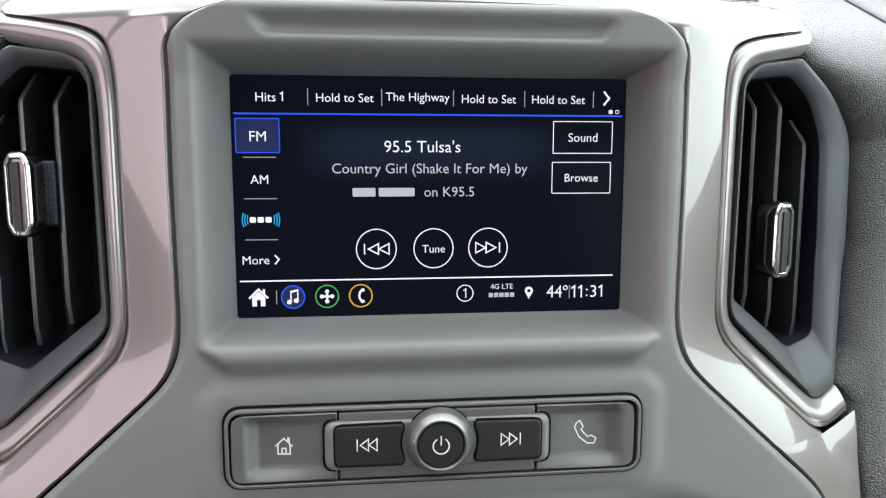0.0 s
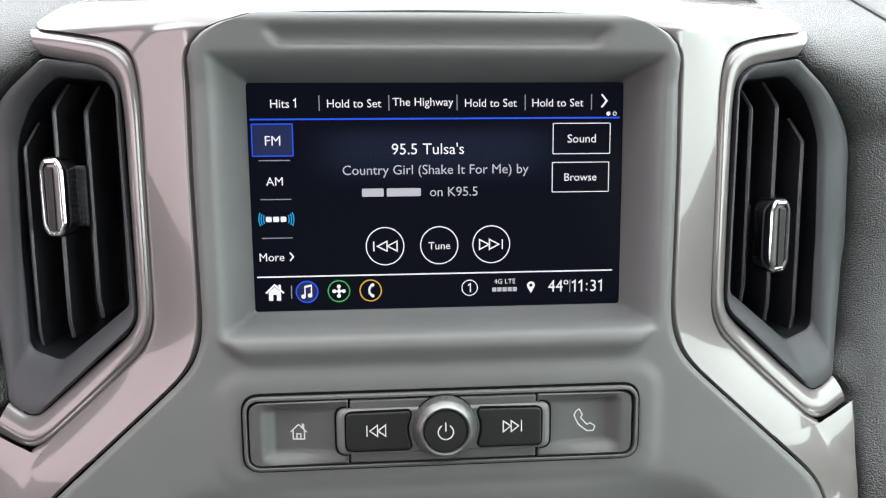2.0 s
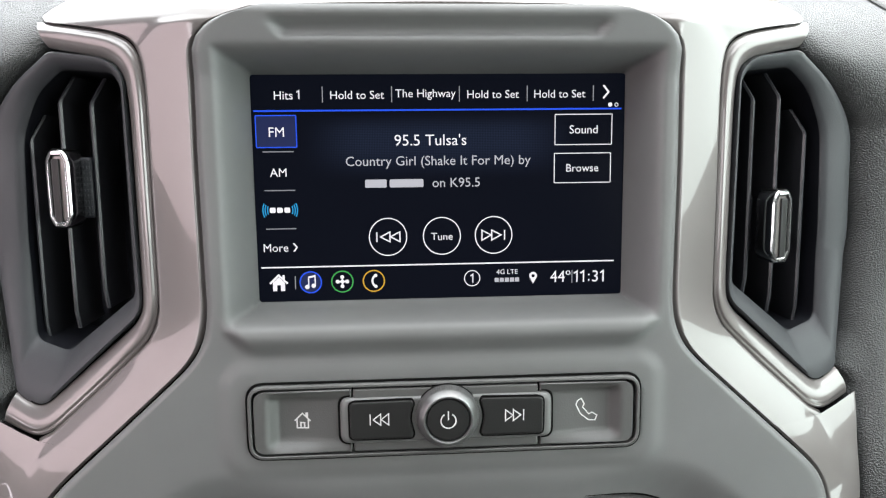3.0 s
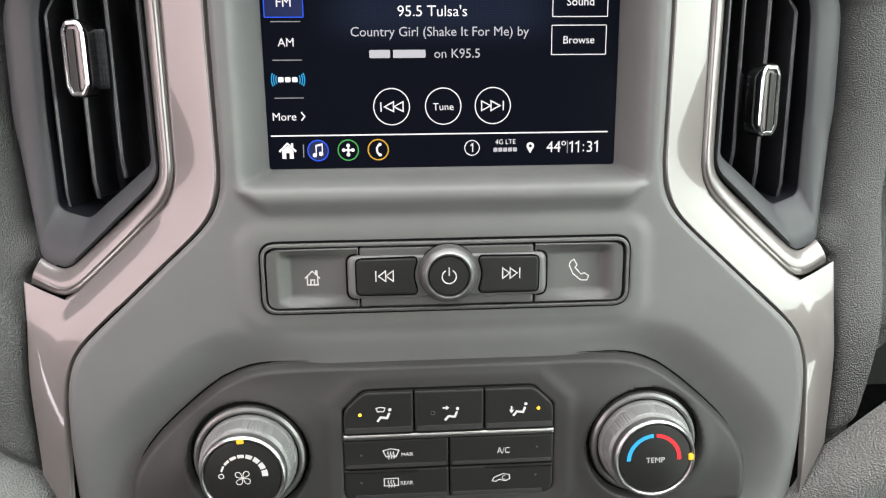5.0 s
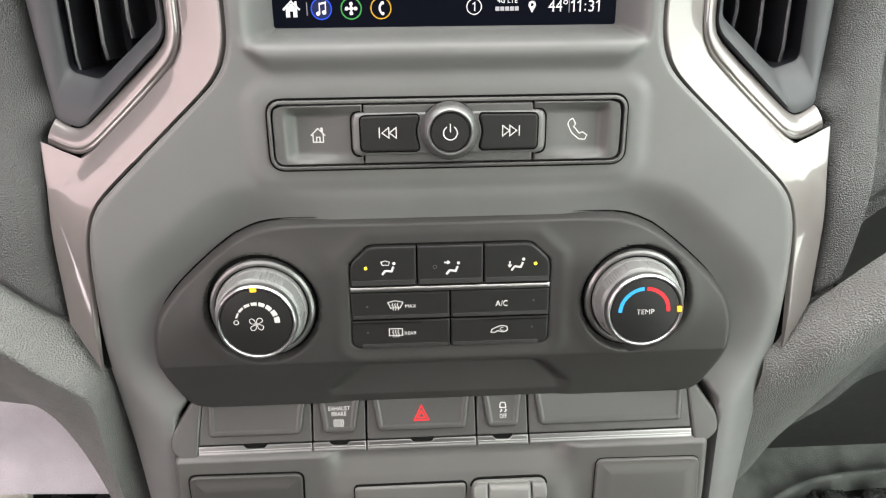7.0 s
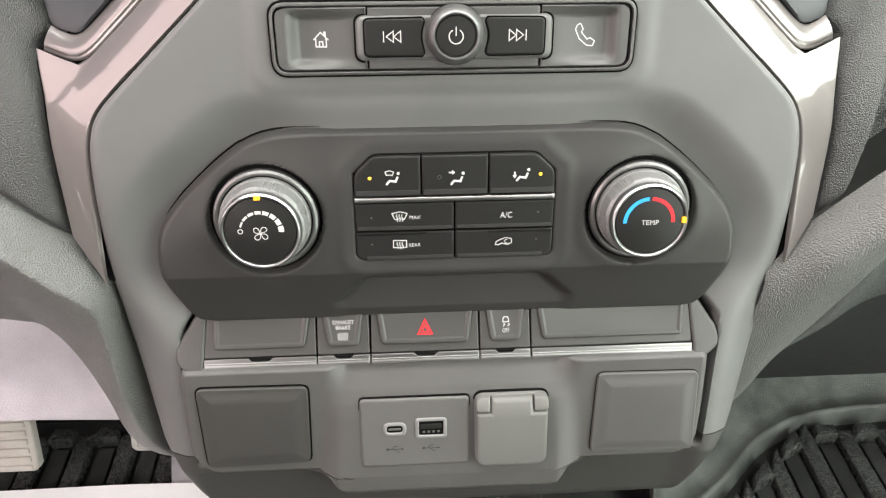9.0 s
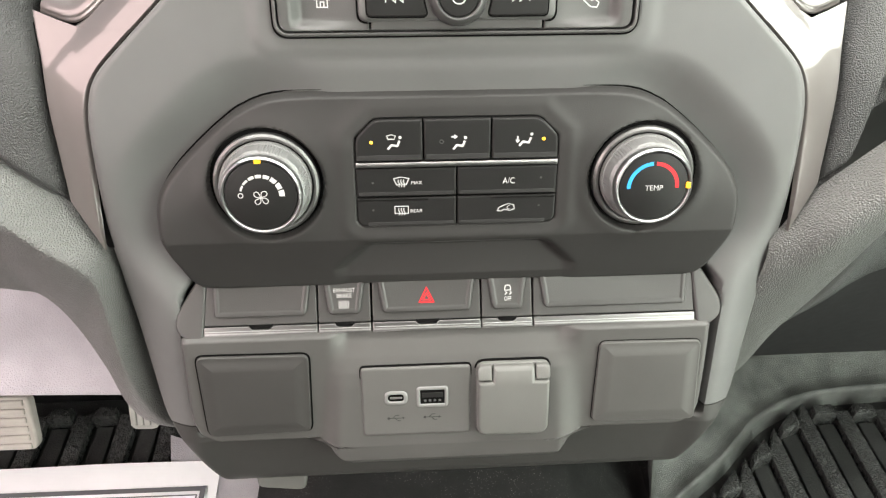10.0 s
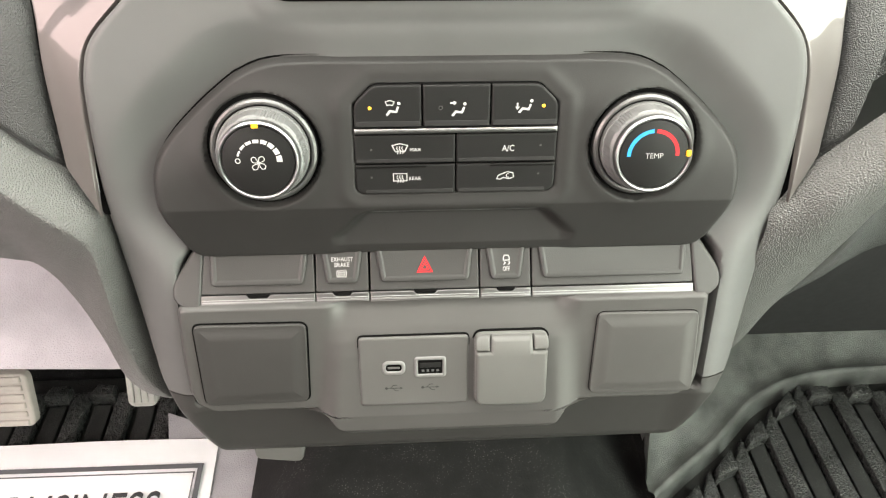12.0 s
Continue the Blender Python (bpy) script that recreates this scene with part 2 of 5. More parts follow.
def setting(name, bm, mat, label, category, base=PLAIN, smooth=35, kind="structure"):
    ob = new(name, mesh_of(name, bm, mat, smooth))
    ob.matrix_basis = base
    return tagged(ob, label, category, "", kind)


def ease(a, b, x):
    t = np.clip((np.asarray(x, float) - a) / (b - a), 0, 1)
    return t * t * (3 - 2 * t)


def box_distance(u, v, cu, cv, hu, hv, r=0.0):
    """Signed distance to a rounded rectangle."""
    du, dv = np.abs(u - cu) - hu + r, np.abs(v - cv) - hv + r
    return np.hypot(np.maximum(du, 0), np.maximum(dv, 0)) + np.minimum(np.maximum(du, dv), 0) - r


class Outline(list):
    """A closed line that remembers the corners it was rounded from."""
    corners, radii, steps = None, None, 5


def rounded(points, r, n=5):
    """Polygon with its corners rounded; r: one radius or one for each corner."""
    k = len(points)
    radii = list(r) if isinstance(r, (list, tuple)) else [r] * k
    out = Outline()
    out.corners, out.radii, out.steps = [tuple(p) for p in points], radii, n
    for i in range(k):
        p0, p, p2 = (Vector(points[(i + j) % k]) for j in (-1, 0, 1))
        a, b = (p0 - p), (p2 - p)
        d = min(radii[i], a.length * 0.45, b.length * 0.45)
        a, b = p + a.normalized() * d, p + b.normalized() * d
        for j in range(n + 1):
            t = j / n
            q = a * (1 - t) ** 2 + p * 2 * t * (1 - t) + b * t * t
            out.append((q.x, q.y))
    return out


def rect(u0, v0, u1, v1, r=1.0, n=5):
    return rounded([(u0, v0), (u1, v0), (u1, v1), (u0, v1)], r, n)


def moved(outline, scale_u=1.0, du=0.0):
    """The outline mirrored (scale_u -1) or shifted, still anticlockwise."""
    pts = [(p[0] * scale_u + du, p[1]) for p in outline.corners]
    radii = outline.radii
    if scale_u < 0:
        pts, radii = pts[::-1], radii[::-1]
    return rounded(pts, radii, outline.steps)


def shrink(points, d):
    k, out = len(points), []
    for i in range(k):
        p0, p, p2 = (Vector(points[(i + j) % k]) for j in (-1, 0, 1))
        e1, e2 = (p - p0), (p2 - p)
        if e1.length < 1e-6 or e2.length < 1e-6:
            e1 = e2 = e1 if e1.length > e2.length else e2
        n1, n2 = Vector((-e1.y, e1.x)).normalized(), Vector((-e2.y, e2.x)).normalized()
        m = (n1 + n2)
        m = m.normalized() if m.length > 1e-6 else n1
        out.append(tuple(p + m * d / max(0.35, m.dot(n1))))
    return out


def inset(outline, d):
    """The outline moved inwards by d (anticlockwise outlines)."""
    if isinstance(outline, Outline) and outline.corners:
        return rounded(shrink(outline.corners, d), [max(0.05, r - d) for r in outline.radii], outline.steps)
    return shrink(outline, d)


def ring(bm, outline, w):
    return [bm.verts.new((p[0], p[1], w(*p) if callable(w) else w)) for p in outline]


def bridge(bm, a, b, closed=True):
    k = len(a)
    for i in range(k if closed else k - 1):
        j = (i + 1) % k
        try:
            bm.faces.new((a[i], a[j], b[j], b[i]))
        except ValueError:
            pass


def slab(outline, w0, w1, bevel=0.5, warp=None, steps=3, dish=None, bm=None):
    """A plate from w0 up to w1 with a rounded upper edge. warp(u, v): added to w. dish: (inset, depth, blend) sunk into its top."""
    bm = bm or bmesh.new()
    warp = warp or (lambda u, v: 0.0)
    add = lambda w: (lambda u, v: w + warp(u, v))
    a = ring(bm, outline, add(w0))
    bm.faces.new(a)
    b = ring(bm, outline, add(w1 - bevel))
    bridge(bm, a, b)
    a = b
    for i in range(1, steps + 1):
        t = i / steps * math.pi / 2
        b = ring(bm, inset(outline, bevel * (1 - math.cos(t))), add(w1 - bevel + bevel * math.sin(t)))
        bridge(bm, a, b)
        a = b
    b = ring(bm, inset(outline, bevel + min(0.5, bevel)), add(w1))
    bridge(bm, a, b)
    a = b
    if dish:
        d, depth, blend = dish
        d += min(0.5, bevel)
        for i in range(0, 5):
            t = i / 4
            b = ring(bm, inset(outline, d + blend * t), add(w1 - depth * (t * t * (3 - 2 * t))))
            bridge(bm, a, b)
            a = b
    bm.faces.new(a)
    return bm


def lathe(profile, cu, cv, seg=64, shape=None, bm=None):
    """Profile of (radius, w) turned about an axis along w. shape(angle, radius, w): a factor for the radius."""
    bm = bm or bmesh.new()
    last = None
    for r, w in profile:
        if r < 1e-6:
            tip = bm.verts.new((cu, cv, w))
            if last:
                for i in range(seg):
                    bm.faces.new((last[i], last[(i + 1) % seg], tip))
            last = None
            continue
        row = []
        for i in range(seg):
            a = 2 * math.pi * i / seg
            k = r * (shape(a, r, w) if shape else 1.0)
            row.append(bm.verts.new((cu + k * math.cos(a), cv + k * math.sin(a), w)))
        if last:
            bridge(bm, last, row)
        last = row
    return bm


def grid(rows):
    """A sheet through rows of points."""
    bm = bmesh.new()
    vs = [[bm.verts.new(p) for p in row] for row in rows]
    for a, b in zip(vs, vs[1:]):
        bridge(bm, a, b, False)
    return bm


def ribbon(bm, pts, width, w, closed=False):
    """A flat printed line of that width."""
    pts = [Vector(p) for p in pts]
    k = len(pts)
    left, right = [], []
    for i, p in enumerate(pts):
        before = pts[i - 1] if (i or closed) else None
        after = pts[(i + 1) % k] if (i < k - 1 or closed) else None
        n = []
        if before is not None and (p - before).length > 1e-9:
            e = (p - before).normalized()
            n.append(Vector((-e.y, e.x)))
        if after is not None and (after - p).length > 1e-9:
            e = (after - p).normalized()
            n.append(Vector((-e.y, e.x)))
        m = sum(n, Vector((0, 0)))
        m = m.normalized() if m.length > 1e-6 else n[0]
        m *= width / 2 / max(0.45, m.dot(n[0]))
        left.append(bm.verts.new((*(p + m), w)))
        right.append(bm.verts.new((*(p - m), w)))
    bridge(bm, left, right, closed)
    return bm


def disc(bm, cu, cv, r, w, n=28, r0=0.0):
    a = [bm.verts.new((cu + r * math.cos(2 * math.pi * i / n), cv + r * math.sin(2 * math.pi * i / n), w)) for i in range(n)]
    if r0:
        b = [bm.verts.new((cu + r0 * math.cos(2 * math.pi * i / n), cv + r0 * math.sin(2 * math.pi * i / n), w)) for i in range(n)]
        bridge(bm, a, b)
    else:
        bm.faces.new(a)
    return bm


def poly(bm, pts, w):
    bm.faces.new([bm.verts.new((p[0], p[1], w)) for p in pts])
    return bm


def arc(cu, cv, r, a0, a1, n=16):
    return [(cu + r * math.cos(radians(a0 + (a1 - a0) * i / n)), cv + r * math.sin(radians(a0 + (a1 - a0) * i / n))) for i in range(n + 1)]


def writing(name, text, cu, cv, w, wide, mat, parent, high=None, align='CENTER', label="", warp=None):
    """Lettering in the built-in font, fitted to a width (and height of the whole line's letters)."""
    cu_data = bpy.data.curves.new(name, 'FONT')
    cu_data.body, cu_data.align_x, cu_data.size, cu_data.resolution_u = text, 'LEFT', 1.0, 3
    tmp = new(name, cu_data)
    bpy.context.view_layer.update()
    me = bpy.data.meshes.new_from_object(tmp.evaluated_get(bpy.context.evaluated_depsgraph_get()))
    bpy.data.objects.remove(tmp)
    bpy.data.curves.remove(cu_data)
    co = np.empty(len(me.vertices) * 3)
    me.vertices.foreach_get("co", co)
    co = co.reshape(-1, 3)
    lo, hi = co.min(0), co.max(0)
    k = wide / (hi[0] - lo[0])
    ky = high / (hi[1] - lo[1]) if high else k
    co[:, 0] = (co[:, 0] - (lo[0] + hi[0]) / 2) * k + cu
    co[:, 1] = (co[:, 1] - (lo[1] + hi[1]) / 2) * ky + cv
    co[:, 2] = w if not warp else [w + warp(a, b) for a, b in co[:, :2]]
    me.vertices.foreach_set("co", (co * 0.001).ravel())
    me.materials.clear()
    me.materials.append(mat)
    me.update()
    return tagged(attach(new(name, me), parent), label)


# ---- the console's form ----
HALF_V = (-289, -285, -277, -240, -225, -180, -150, -122, -59, -50, -40, -34, -28, 14, 20, 30, 40, 97, 140, 145, 149, 152, 153.5, 156)
HALF_U = (108, 122, 137, 155, 162, 168, 171, 172, 168, 166.5, 163, 158, 151.4, 105, 99.5, 95.5, 94.5, 95, 94.5, 92.5, 88.5, 83, 77.5, 70)
POD_V = (-148.0, -147.1, -145.4, -141.5, -136, -130, -126, -117, -111, -100, -92, -86, -78, -70, -62.5, -57.5, -53.2, -50.4, -48.4, -47.2, -46.5, -46.15, -46)
POD_U = (121, 127, 130.5, 134, 136.2, 138, 139.3, 141.2, 141.5, 140.8, 138.4, 135, 128.8, 120.8, 112.2, 105.8, 99, 93.6, 88.2, 83, 77.5, 71.5, 64)
POD_MID = -1.2

# the climate panel's corners, softened
dense_ = np.concatenate([np.linspace(POD_V[0], -54, 88), np.linspace(-53.4, POD_V[-1], 26)])
raw_ = np.interp(dense_, POD_V, POD_U) + np.interp(dense_, (-136, -124, -90, -70), (0, 1.3, 1.3, 0))
soft_ = np.convolve(np.pad(raw_, 7, 'edge'), np.hanning(17)[1:-1] / np.hanning(17).sum(), 'valid')
blend_ = 0.6 * np.clip(np.minimum(dense_ - POD_V[0], POD_V[-1] - dense_) / 8 - 0.3, 0, 1)
POD_V, POD_U = list(dense_), list(raw_ + (soft_ - raw_) * blend_)


# the fascia's bends, softened below its top corners
edge_ = np.arange(-289.0, 157.0, 1.0)
raw_ = np.interp(edge_, HALF_V, HALF_U)
soft_ = np.convolve(np.pad(raw_, 9, 'edge'), np.hanning(21)[1:-1] / np.hanning(21).sum(), 'valid')
blend_ = ease(-250, -235, edge_) * (1 - ease(112, 128, edge_))
EDGE_HALF = raw_ + (soft_ - raw_) * blend_


def half_width(v):
    return np.interp(v, edge_, EDGE_HALF)


SOFT_V = np.arange(-320.0, 200.0, 1.0)
SOFT_U = np.convolve(np.interp(np.arange(-350.0, 230.0, 1.0), HALF_V, HALF_U), np.hanning(61) / np.hanning(61).sum(), 'valid')[:len(SOFT_V)]


def trim_w(u, v):
    """Depth of the silver trim, falling away outwards and over the top."""
    top = 0.06 * min(max(v - 150, 0), 20) ** 2 + 2.4 * max(v - 170, 0)
    return -3 - 0.45 * max(0.0, abs(u) - float(np.interp(min(v, 97), SOFT_V, SOFT_U))) - top


def pod_distance(u, v):
    """Signed distance to the climate panel's outline."""
    a = np.abs(u - POD_MID)
    pts = [(0.0, POD_V[0]), *zip(POD_U, POD_V), (0.0, POD_V[-1])]
    best = np.full(a.shape, 1e9)
    for (x0, y0), (x1, y1) in zip(pts, pts[1:]):
        dx, dy = x1 - x0, y1 - y0
        t = np.clip(((a - x0) * dx + (v - y0) * dy) / (dx * dx + dy * dy), 0, 1)
        best = np.minimum(best, np.hypot(a - x0 - t * dx, v - y0 - t * dy))
    inside = (v > POD_V[0]) & (v < POD_V[-1]) & (a < np.interp(v, POD_V, POD_U))
    return np.where(inside, -best, best)


def fascia_w(u, v):
    a = np.abs(u)
    w = np.zeros_like(u)
    # screen pocket and its sill
    du, dv = np.abs(u - 0.5) - 77.6, np.abs(v - 85.5) - 47.2
    d = np.clip(np.maximum(du / 11.0, dv / np.where(v < 85, 6.2, 9.5)), 0, 1)
    w += -21 * (1 - d) ** 1.8
    reach = np.interp(v, (20, 31, 40), (76, 86, 90))
    w += 4.2 * ease(19.5, 28.5, v) * (1 - ease(29, 38, v)) * (1 - ease(-5, 4, a - reach))
    # hollow above the screen
    hol = ease(0, 2.6, v - 143.4) * ease(0, 5, 152.5 - v) * (1 - ease(0, 5, a - 57 - (v - 143) * 0.75))
    w -= 3.2 * hol
    w += 0.2 * np.maximum(0, v - 130)
    # raised field round the key strip
    f = box_distance(u, v, 0, -6, 87, 21, 8)
    w += 1.3 * (1 - ease(-1.5, 5.5, f))
    w -= 6.0 * (1 - ease(-3.5, 0, box_distance(u, v, 0.4, -6.1, 80, 14.4, 6)))
    # soft slope down to the climate panel
    pd = pod_distance(u, v)
    w -= (2.2 + 7.0 * ease(50, 110, a)) * (1 - ease(-3, 12 + 11 * ease(50, 110, a), pd)) * ease(-165, -120, v) + 4.0 * (1 - ease(-165, -120, v)) * (1 - ease(125, 150, a))
    # deep seat for switches and lower panel
    seat = ease(0, 6, -122 - v) * ease(0, 4, np.interp(v, (-165, -150, -143, -139, -124), (143, 141.5, 136, 128, 112)) - a) * ease(0, 4, v + 236)
    w -= 14 * seat
    # side rails roll away below
    low = ease(-60, -190, v)
    w -= low * 16 * np.clip((a - 140) / 30, 0, 1.3) ** 1.7
    # apron curls under
    w -= 0.25 * np.maximum(0, -240 - v)
    under = np.clip((-272 - v) / 17, 0, 1)
    w += ease(-228, -240, v) * 0.5 * (1 - ease(120, 150, a)) - 14 * under ** 2
    # rolled edge
    e = half_width(v) - a
    w -= 2.5 * (1 - ease(0, 2.6, e))
    w -= 2.0 * (1 - ease(0, 2.5, 156 - v))
    return w


# ---- setting: cab ----
def box_bm(x0, y0, z0, x1, y1, z1, bm=None):
    bm = bm or bmesh.new()
    slab([(x0, y0), (x1, y0), (x1, y1), (x0, y1)], z0, z1, 1.0, None, 1, None, bm)
    return bm
setting("floor", box_bm(-900, -1900, -90, 900, 900, -60), CARPET, "black cab carpet under the rubber mats", "floor")
setting("wall_front", box_bm(-900, 700, -60, 900, 730, 800), DOORM, "dark firewall behind the dashboard", "wall")
setting("wall_rear", box_bm(-900, -1930, -60, 900, -1900, 1280), DOORM, "dark rear cab wall", "wall")
setting("wall_left", box_bm(-930, -1900, -60, -900, 700, 760), DOORM, "dark driver door trim below its window", "wall")
setting("wall_right", box_bm(900, -1900, -60, 930, 700, 760), DOORM, "dark passenger door trim below its window", "wall")
# unseen deck and end boxes, added to keep windshield light off the floor
setting("dash_deck_blocker", box_bm(-900, 190, 752, 900, 700, 772), DOORM, "unseen dark dashboard deck that blocks windshield light", "dashboard deck")
for name, x0, x1 in (("dash_blocker_left", -900, -470), ("dash_blocker_right", 470, 900)):
    setting(name, box_bm(x0, 110, 360, x1, 190, 772), DOORM, "unseen dark box closing the dashboard end against light", "dashboard carrier")
setting("ceiling", box_bm(-930, -1930, 1290, 930, -230, 1310), LINER, "pale grey cloth headliner", "ceiling")


def fascia(top, bottom):
    """The stack's moulding between two heights."""
    vs = np.concatenate([np.linspace(156, 140, 14), np.linspace(138.5, 20, 80), np.linspace(18.5, -228, 145), np.linspace(-228.8, -289, 50)])
    s = np.linspace(-1, 1, 181)
    side = np.concatenate([np.linspace(0, 136, 71), np.linspace(137, 149, 11), np.zeros(9)])
    rows = []
    for v in vs[(vs <= top) & (vs >= bottom)]:
        side[-9:] = np.linspace(149, max(150, float(half_width(v))), 10)[1:]
        side[-1] = half_width(v)
        k = float(ease(-112, -134, v)) * (1 - float(ease(-236, -250, v)))
        u = s * half_width(v) * (1 - k) + np.concatenate([-side[:0:-1], side]) * k
        w = fascia_w(u, np.full_like(u, v))
        rows.append([(a, v, b) for a, b in zip(u, w)])
    sheet = grid(rows)
    back = bmesh.ops.extrude_edge_only(sheet, edges=[e for e in sheet.edges if e.is_boundary])
    for g in back["geom"]:
        if isinstance(g, bmesh.types.BMVert):
            g.co.z -= 14
            g.co.x *= 0.985
    return sheet


console = thing("center_console", (0, -240, -5), "dark grey soft plastic center stack fascia between silver trims", "console")
part("fascia", fascia(156, -228), FASCIA, console, smooth=60)
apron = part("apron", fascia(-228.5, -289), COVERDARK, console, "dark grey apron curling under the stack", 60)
# edge highlight of the apron's rolled lip, put in as a paler bead
rows = []
for u in np.linspace(-1, 1, 60) * float(half_width(-288.6)) * 0.99:
    w = float(fascia_w(np.array([u]), np.array([-288.6]))[0])
    rows.append([(u, -288.8 + 0.9 * math.cos(k * math.pi / 4), w - 0.5 + 0.9 * math.sin(k * math.pi / 4)) for k in range(9)])
part("edge_highlight_bead", grid(rows), LIDGREY, apron, "paler bead standing in for the highlight on the lower edge", 80)


# ---- silver trim arch ----
GROOVE = ((168, 157), (150, 153.2), (131, 149.5), (122, 145.5), (118.4, 139), (117, 124.5), (117, 80), (117, 38), (118.5, 31), (122, 24.5), (143, 5), (165, -14.5), (171, -17.5), (176, -17.2), (191, -13.5))
FRAME_IN = ((162, 145.5), (148, 142.7), (134, 139.6), (128.5, 136), (126, 131), (125, 118), (124.8, 80), (124.7, 38), (126, 33.5), (130, 29), (150, 12.5), (168, -3.5), (172, -6), (176, -6), (187, -2))


def smooth_line(pts, n=6):
    out = []
    k = len(pts)
    for i in range(k - 1):
        p0, p1, p2, p3 = (Vector(pts[max(0, min(k - 1, i + j))]) for j in (-1, 0, 1, 2))
        for j in range(n):
            t = j / n
            q = 0.5 * (2 * p1 + (p2 - p0) * t + (2 * p0 - 5 * p1 + 4 * p2 - p3) * t * t + (3 * p1 - p0 - 3 * p2 + p3) * t ** 3)
            out.append(tuple(q))
    out.append(tuple(pts[-1]))
    return out


OUT_V = (-123, -120, -99, -74, -34, -18.3, -18.0, -14.5, 5, 24.5, 31, 38, 124.5, 139)
OUT_U = (172.8, 174, 188, 189, 191, 194, 172, 165.5, 143.3, 122.3, 118.7, 117.2, 117.2, 118.6)
# where the arch turns from the leg to the top: inner and outer edge
TURN_IN = ((94.7, 120), (94.6, 130), (94.5, 140), (92.5, 145), (88.5, 149.2), (83, 152.4), (77, 154.6), (70, 156.6), (56, 156.9), (38, 156.9), (18, 156.9), (0, 156.9))
TURN_OUT = ((117.2, 120), (117.4, 130), (118.8, 139.4), (122.4, 145.9), (131.2, 149.9), (150, 153.6), (166, 157.4), (162, 166), (150, 188), (118, 222), (60, 226), (0, 226))


def across(a, b, rolled=1.0):
    """Points of one section of the trim from its inner to its outer edge, crowned, with both edges rolled in."""
    a, b = Vector(a), Vector(b)
    L = (b - a).length
    k = min(1.0, L / 14)
    ds = [d * k for d in (0, 0.3, 0.7, 1.1, 1.6, 2.4, 3.4)]
    ds = ds + list(np.linspace(ds[-1], L - ds[-1], 18)[1:-1]) + [L - d for d in reversed(ds)]
    out = []
    for d in ds:
        p = a + (b - a) * (d / L)
        w = trim_w(p.x, p.y) + 1.2 * math.sin(math.pi * min(d / 26, 1.0)) * (1 - float(ease(45, 70, L)))
        w -= 2.4 * (1 - float(ease(0, 1.6 * k, d))) + 2.6 * rolled * (1 - float(ease(0, 1.6 * k, L - d)))
        out.append((p.x, p.y, w))
    return out


def trim_side(sg):
    rows = []
    foot = []
    for v in np.concatenate([np.linspace(-123, -19, 70), [-18.3]]):
        a, b = float(half_width(v)) + 0.9, float(np.interp(v, OUT_V, OUT_U))
        row = across((a, v), (max(b, a + 0.3), v))
        foot.append([(u, v_ + float(ease(-48, -18.2, v)) * float(np.interp(u, (171, 174, 180, 191, 195), (0.3, 1.3, 2.8, 6.4, 7.4))), w) for u, v_, w in row])
    for v in np.linspace(-18.0, 118, 110):
        a, b = float(half_width(v)) + 0.9, float(np.interp(v, OUT_V, OUT_U))
        rows.append(across((a, v), (b, v)))
    inner = [(p[0] + 0.9 * float(ease(156, 140, p[1])), p[1] + 0.6 * float(ease(140, 150, p[1]))) for p in smooth_line(TURN_IN, 8)]
    outer = np.array(smooth_line(TURN_OUT, 8))
    for _ in range(22):
        outer[1:41] = 0.5 * outer[1:41] + 0.25 * (outer[:40] + outer[2:42])
    outer = [tuple(p) for p in outer]
    for p, q in zip(inner, outer):
        rows.append(across(p, q, 1 - float(ease(157.5, 170, q[1]))))
    bm = grid([[(sg * u, v, w) for u, v, w in row] for row in rows])
    lines = [[bm.verts.new((sg * u, v, w)) for u, v, w in row] for row in foot]
    for p, q in zip(lines, lines[1:]):
        bridge(bm, p, q, False)
    return bm


trim = thing("console_trim", (0, -18, -20), "glossy warm silver painted trim arching round the console", "trim panel")
part("left_arch", trim_side(-1), SILVER, trim, smooth=60)
part("right_arch", trim_side(1), SILVER, trim, smooth=60)


def trim_backing(sg):
    rows = []
    for v in np.linspace(-123, 156, 90):
        a = float(half_width(v))
        b = float(np.interp(v, (-123, -99, -18, 30, 156), (173, 190, 198, 130, 130)))
        rows.append([(sg * u, v, trim_w(u, v) - 5) for u in np.linspace(a - 4, max(a, b), 8)])
    return grid(rows)


for sg in (-1, 1):
    part("backing", trim_backing(sg), GAP, trim, "black gap behind the trim", 60)


def bead(sg):
    a, b = [], []
    for p, p2, q, q2 in zip(GROOVE, GROOVE[1:], FRAME_IN, FRAME_IN[1:]):
        n = max(2, int(math.dist(p, p2) / 1.2))
        a += [Vector(p).lerp(Vector(p2), i / n) for i in range(n)]
        b += [Vector(q).lerp(Vector(q2), i / n) for i in range(n)]
    a, b = np.array(a + [Vector(GROOVE[-1])]), np.array(b + [Vector(FRAME_IN[-1])])
    for _ in range(22):
        for line in (a, b):
            line[1:-1] = 0.5 * line[1:-1] + 0.25 * (line[:-2] + line[2:])
    rows = []
    for p, q in zip(a, b):
        row = []
        for t in np.linspace(0, 1, 21):
            u, v = p[0] + (q[0] - p[0]) * t, p[1] + (q[1] - p[1]) * t
            row.append((sg * u, v, trim_w(u, v) - 2.4 + 3.0 * math.sin(math.pi * t) ** 0.7 - 0.45 * math.exp(-((t - 0.18) / 0.05) ** 2)))
        rows.append(row)
    bm = grid(rows)
    return bm


# ---- air vents ----
VENT = rounded([(162, 144.2), (135, 140), (126.5, 133), (124.8, 36), (171, -5.5), (187, -2), (200.5, 58), (198.5, 111), (184, 130)], [3, 6, 6, 6, 5, 5, 8, 10, 10], 6)
